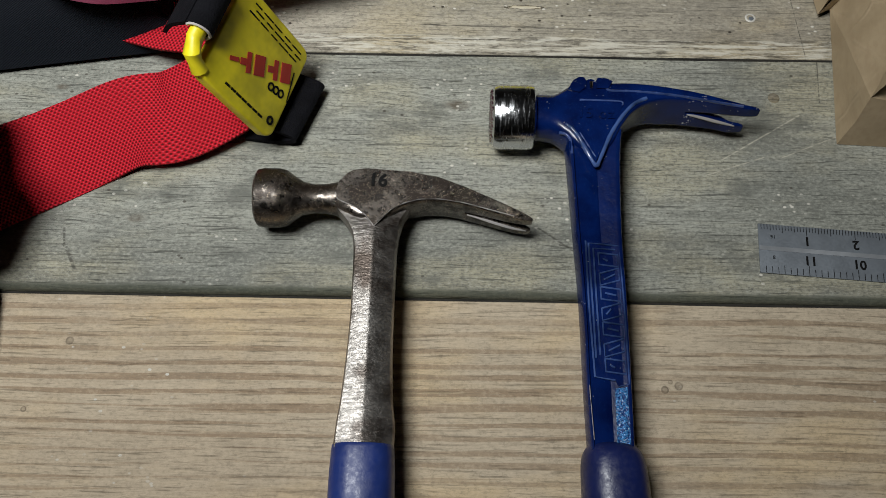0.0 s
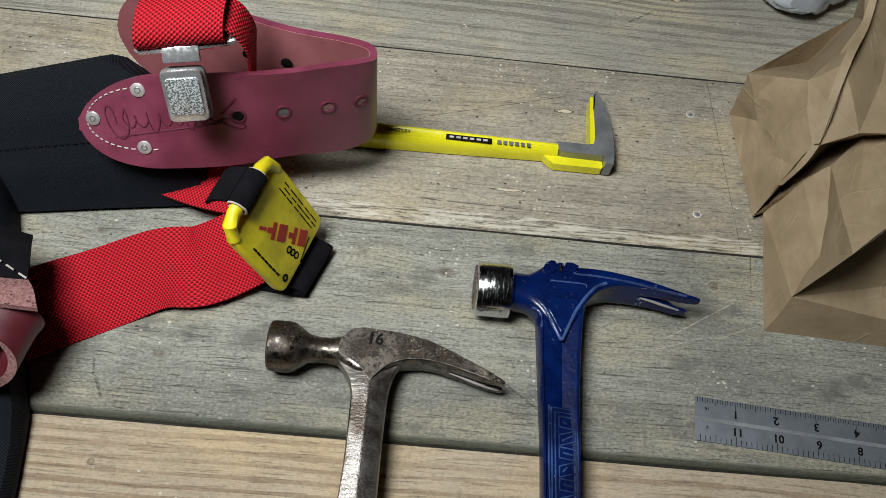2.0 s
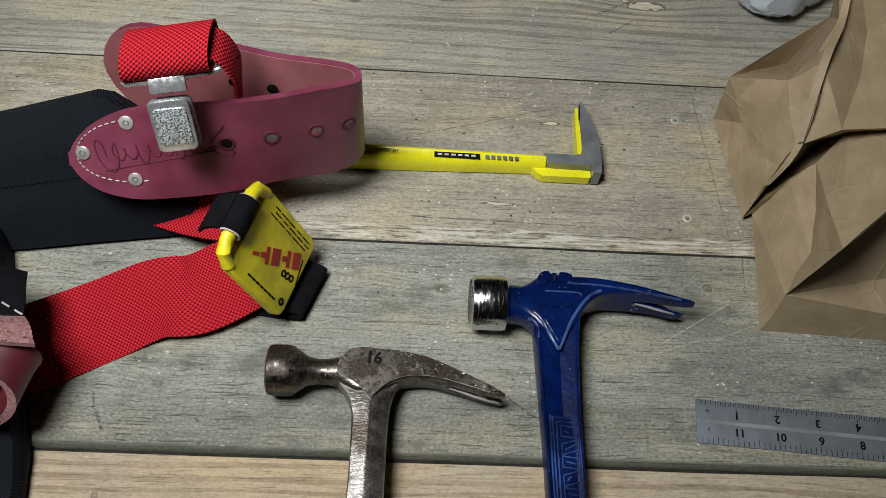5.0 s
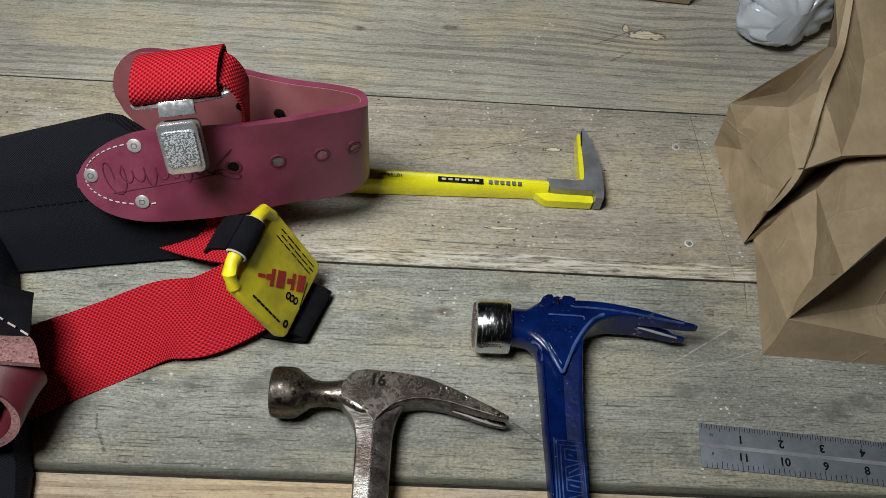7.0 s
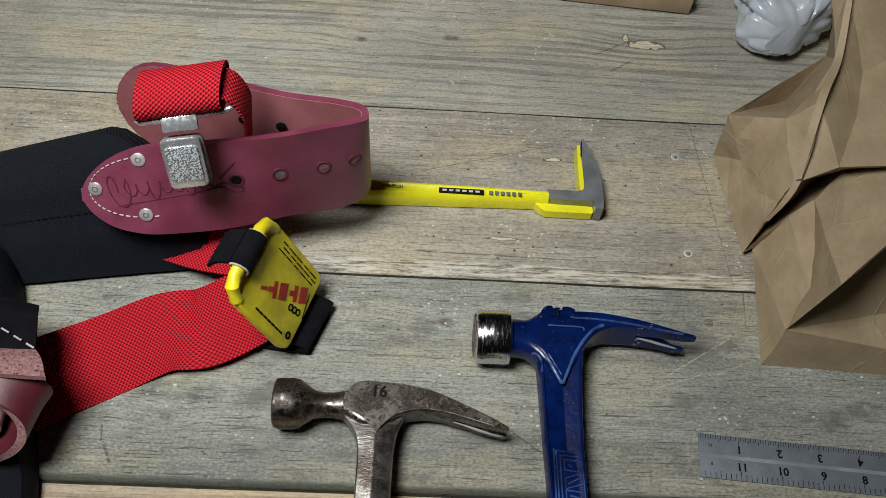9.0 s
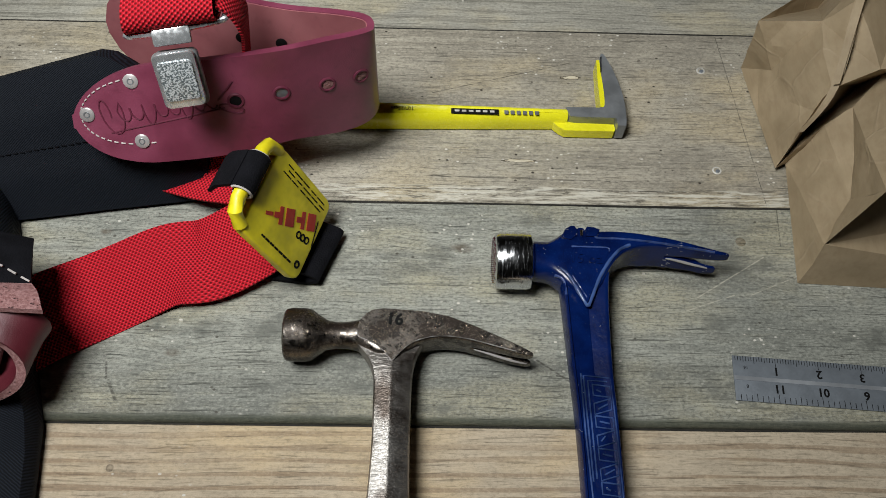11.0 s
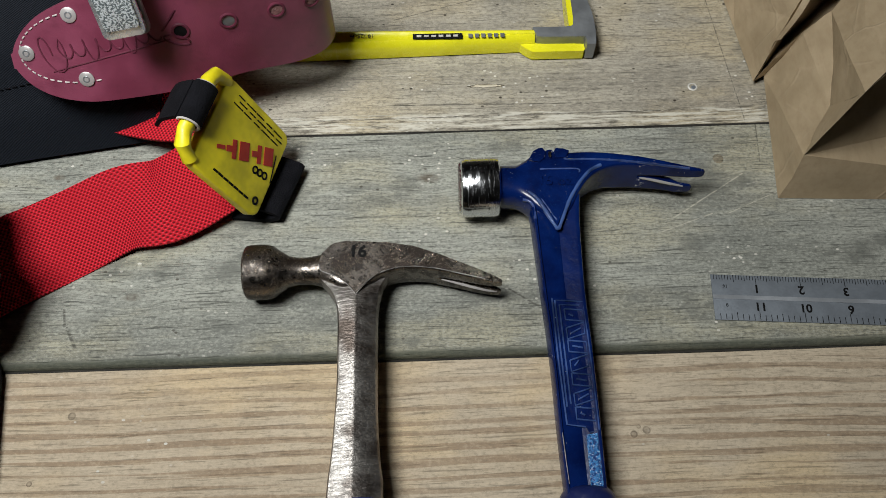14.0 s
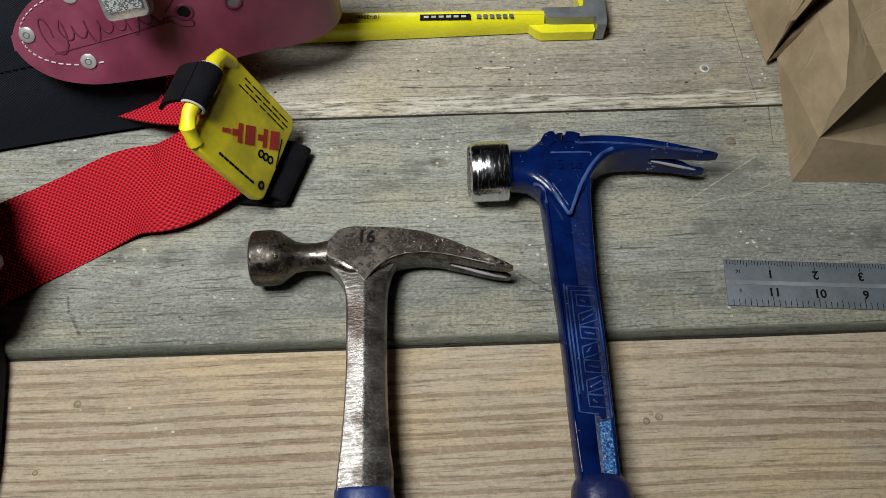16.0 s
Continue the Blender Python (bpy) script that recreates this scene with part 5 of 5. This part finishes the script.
# ---- pouch with the rolled loop ----
def tool_pouch():
    root = thing("tool_pouch", (-0.27, 0.29, 0), "black nylon tool pouch with rolled burgundy leather loop", "tool pouch")
    rings = []
    for y in np.linspace(0.06, 0.40, 20):
        edge = -0.209 - 0.1 * max(0.0, y - 0.2) - 0.25 * max(0.0, y - 0.26) + 0.0015 * noise.noise((y * 12, 1, 0))
        high = 0.016 + 0.03 * min(1.0, max(0.0, (y - 0.24) / 0.06))
        rings.append([(-0.42, y, 0.0005), (-0.42, y, high), (-0.3, y, high + 0.004), (edge - 0.02, y, high), (edge - 0.004, y, high * 0.7), (edge, y, high * 0.3), (edge, y, 0.0005)])
    part("body", loft(rings), NYLON, root, "black nylon body", bevel=0.003)
    # rolled loop, its axis towards the camera's side
    sections = []
    for y, grow in ((0.2735, 0.88), (0.277, 0.9), (0.284, 0.93), (0.293, 0.98), (0.299, 1.04)):
        outer = [(-0.247 + 0.0435 * grow * math.cos(a), y + (0.014 - 0.3 * (y - 0.2735)) * math.sin(a), 0.049 + 0.022 * grow * math.sin(a)) for a in (2 * math.pi * k / 40 for k in range(40))]
        sections.append(outer)
    inner = [[(-0.247 + (p[0] + 0.247) * 0.87, p[1], 0.049 + (p[2] - 0.049) * 0.74) for p in ring] for ring in sections]
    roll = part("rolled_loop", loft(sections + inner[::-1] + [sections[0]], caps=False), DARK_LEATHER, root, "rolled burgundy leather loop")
    rim = loft([inner[0], [(x, y - 0.0006, z) for x, y, z in sections[0]]], caps=False)
    part("raw_edge", rim, SUEDE, roll, "raw pink cut edge")
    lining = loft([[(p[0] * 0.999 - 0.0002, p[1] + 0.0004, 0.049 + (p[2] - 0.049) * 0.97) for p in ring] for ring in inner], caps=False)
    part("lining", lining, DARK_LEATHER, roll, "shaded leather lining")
    turn = []
    for y in (0.2742, 0.2765, 0.287, 0.297):
        swell = 0.9 if y < 0.275 else 1.0
        turn.append([(-0.251 + 0.0262 * swell * math.cos(a), y + 0.008 * math.sin(a), 0.0455 + (0.0095 + 0.0015 * math.cos(3 * a)) * swell * math.sin(a)) for a in (2 * math.pi * k / 32 for k in range(32))])
    part("inner_turn", loft(turn), SUEDE, roll, "pink suede turned in on itself", bevel=0.001)
    flap = smooth_path(((-0.246, 0.297, 0.072), (-0.25, 0.308, 0.068), (-0.257, 0.318, 0.06), (-0.265, 0.328, 0.052)), 5)
    band("suede_flap", [(p, (0.047 - 0.008 * k / len(flap), 0.001, -0.006)) for k, p in enumerate(flap)], 0.003, SUEDE, root, "pink suede back of the leather flap")
    cover = smooth_path(((-0.249, 0.312, 0.061), (-0.251, 0.325, 0.0625), (-0.255, 0.342, 0.061), (-0.26, 0.354, 0.054)), 5)
    band("black_flap", [(p, (0.036, -0.004, -0.008)) for p in cover], 0.0035, VELCRO, root, "black flap with white stitching")
    for k in range(9):
        x = -0.278 + k * 0.0074
        y, z = 0.328 - 0.5 * (x + 0.232), 0.0612 - 0.2 * (x + 0.232)
        part("stitch", tube([(x, y, z), (x + 0.0045, y - 0.0022, z - 0.0009)], 0.0006, 6), THREAD, root)
    hanger = smooth_path(((-0.289, 0.35, 0.056), (-0.291, 0.366, 0.062), (-0.295, 0.385, 0.066), (-0.302, 0.405, 0.064)), 5)
    band("leather_hanger", [(p, (0.026 - 0.003 * k / len(hanger), 0.002, -0.006)) for k, p in enumerate(hanger)], 0.004, DARK_LEATHER, root, "dark burgundy leather hanger")
    edge = [tuple(Vector(p) + Vector((0.026 - 0.003 * k / len(hanger), 0.002, -0.0045))) for k, p in enumerate(hanger)]
    part("raw_edge", tube(edge, 0.0018, 8), EDGE, root, "tan raw leather edge")
    part("rivet", disc((-0.274, 0.3545, 0.0595), (0.15, -0.1, 1), 0.005, 0.002, 18), NICKEL, root, "nickel rivet")


# ---- paper bag, film, lath ----
def crumpled(name, corner, folds, material, parent, label=""):
    """Stiff paper between named corners: each fold broken into a few flat facets with crisp creases, then slightly buckled."""
    bm = bmesh.new()
    verts = {}
    for fold in folds:
        for key in fold:
            if key not in verts:
                verts[key] = bm.verts.new(corner[key])
        bm.faces.new([verts[key] for key in fold])
    bmesh.ops.triangulate(bm, faces=bm.faces)
    fixed = set(tuple(v.co) for v in bm.verts)
    bmesh.ops.subdivide_edges(bm, edges=[e for e in bm.edges if e.calc_length() > 0.03], cuts=1)
    bmesh.ops.triangulate(bm, faces=bm.faces)
    bm.normal_update()
    for v in [v for v in bm.verts if tuple(v.co) not in fixed and v.co.z > 0.006]:
        p = v.co * 90
        v.co += v.normal * 0.0035 * noise.noise(p) + Vector((noise.noise(p + Vector((9, 0, 0))), noise.noise(p + Vector((0, 9, 0))), 0)) * 0.004
    bmesh.ops.subdivide_edges(bm, edges=bm.edges, cuts=3, use_grid_fill=True)
    bmesh.ops.triangulate(bm, faces=bm.faces)
    bm.normal_update()
    shifts = [v.normal * 0.0009 * noise.noise(v.co * 120) * min(1.0, max(0.0, v.co.z / 0.01)) for v in bm.verts]
    for v, s in zip(bm.verts, shifts):
        v.co += s
        v.co.z = max(v.co.z, 0.0004)
    ob = part(name, bm, material, parent, label)
    ob.data.set_sharp_from_angle(angle=radians(13))
    return ob


def paper_bag():
    root = thing("paper_bag", (0.34, 0.45, 0), "crumpled brown kraft paper bag lying on bench", "paper bag")
    corner = {
        "A": (0.231, 0.3538, -0),
        "B": (0.47, 0.343, 0),
        "B2": (0.47, 0.42, 0.02),
        "H": (0.2376, 0.3654, 0.03),
        "C": (0.2392, 0.4423, 0.004),
        "J": (0.2534, 0.3907, 0.042),
        "R": (0.2487, 0.3689, 0.085),
        "R7": (0.3445, 0.448, 0.11),
        "N": (0.2314, 0.438, 0.004),
        "b1": (0.2547, 0.4518, 0.034),
        "b2": (0.2676, 0.4558, 0.048),
        "b3": (0.2843, 0.4704, 0.064),
        "v1": (0.257, 0.4665, 0.012),
        "v2": (0.2882, 0.4896, 0.03),
        "l0": (0.2367, 0.4455, 0.034),
        "l1": (0.2476, 0.4572, 0.064),
        "l2": (0.2718, 0.4612, 0.078),
        "p1": (0.2348, 0.5073, 0.022),
        "p2": (0.219, 0.526, 0.05),
        "p3": (0.2508, 0.5092, 0.068),
        "D": (0.2247, 0.5281, 0),
        "t1": (0.281, 0.569, 0.02),
        "t2": (0.2629, 0.5062, 0.09),
        "q": (0.317, 0.608, 0.032),
        "s": (0.2825, 0.545, 0.09),
        "q2": (0.2876, 0.6, 0.1),
        "s2": (0.291, 0.5886, 0.112),
        "w": (0.309, 0.548, 0.078),
        "g2": (0.47, 0.62, 0.13),
        "k1": (0.43, 0.73, 0.11),
        "k2": (0.47, 0.75, 0.1),
        "f1": (0.43, 0.74, 0),
        "f2": (0.47, 0.77, 0),
        "e": (0.272, 0.552, 0),
    }
    sheets = {
        "bottom_fold": "A B B2 H / A H J C / H R J / H B2 R7 R",
        "side_panel": "C J b1 / J R b2 b1 / R R7 b3 b2 / N C b1 v1 / b1 b2 v2 v1 / b2 b3 v2 / v1 v2 l1 l0 / v2 b3 l2 l1 / N v1 l0",
        "top_panel": "N l0 p1 / l0 l1 p3 p1 / p1 p3 p2 / D N p1 / D p1 p2 / p2 p3 t1 / p2 t1 q / t1 s q / p3 t2 s t1 / l1 l2 t2 p3 / l2 b3 R7 g2 / l2 w t2 / t2 w s / s w s2 / q s s2 q2 / w g2 s2 / l2 g2 w / q2 s2 k1 / s2 g2 k2 k1 / D p2 e / p2 q e / q q2 f1 e / q2 k1 f1 / k1 k2 f2 f1",
    }
    for name, folds in sheets.items():
        crumpled(name, corner, [fold.split() for fold in folds.split(" / ")], KRAFT, root)
    for keys, lift in ((("l0", "l1", "t2", "s"), 0.0008), (("l1", "t2", "s", "s2"), 0.004)):
        crest = smooth_path([tuple(Vector(corner[key]) + Vector((0.001, 0, lift))) for key in keys], 6)
        band("folded_edge", [(p, (0.0026 - 0.0012 * abs(2 * k / len(crest) - 1), -0.0004, 0.0012)) for k, p in enumerate(crest)], 0.0007, KRAFT, root, "doubled paper edge standing along the fold", across=3)


def film_bundle():
    root = thing("plastic_bag", (0.31, 0.66, 0), "bundle of crumpled grey plastic film on bench", "plastic bag")
    rings = []
    for i in range(70):
        f = i / 69
        grow = math.sin(math.pi / 2 * min(1.0, 0.1 + f * 8.0)) ** 0.4
        ring = []
        for k in range(120):
            a = 2 * math.pi * k / 120
            c, s = math.cos(a), math.sin(a)
            x, z = math.copysign(abs(c) ** 0.72, c), math.copysign(abs(s) ** 0.72, s)
            pleat = abs(noise.noise((x * 2.6 + z * 1.1 + f * 3.0, 2.0 - x * 0.8, f * 1.6)))
            fine = abs(noise.noise((x * 6 - f * 9, z * 6, f * 5)))
            fold = (-0.008 * max(0.0, 0.22 - pleat) / 0.22 + 0.0025 * fine) * min(1.0, 0.25 + f * 6)
            slack = 0.005 * noise.noise((x * 1.7, z * 1.7, f * 4 + 7))
            ring.append((0.3 + 0.012 * f + 0.004 * z + (0.041 * grow + fold + slack) * x, 0.6275 + 0.17 * f + 0.007 * x + 0.012 * x * x + 0.012 * max(0.0, z) * (1 - f), max(-0.0012, 0.026 + (0.027 * grow + fold + slack) * z)))
        rings.append(ring)
    part("film", loft(rings), FILM, root, "shiny grey plastic film")


def pine_lath():
    root = thing("pine_lath", (0.1, 0.71, 0), "pale pine lath lying on bench", "lath")
    m = Matrix.Translation((0.2265, 0.683, 0)) @ pose(0, 0, 0, 0, 0, -4.5)
    part("lath", box(-0.5, 0.0, 0.0, 0.05, 0.0, 0.018, m), LATH, root, bevel=0.0008)


steel_hammer()
blue_hammer()
steel_rule()
pry_bar()
tool_belt()
suspender_strap()
strap_tag()
tool_pouch()
paper_bag()
film_bundle()
pine_lath()
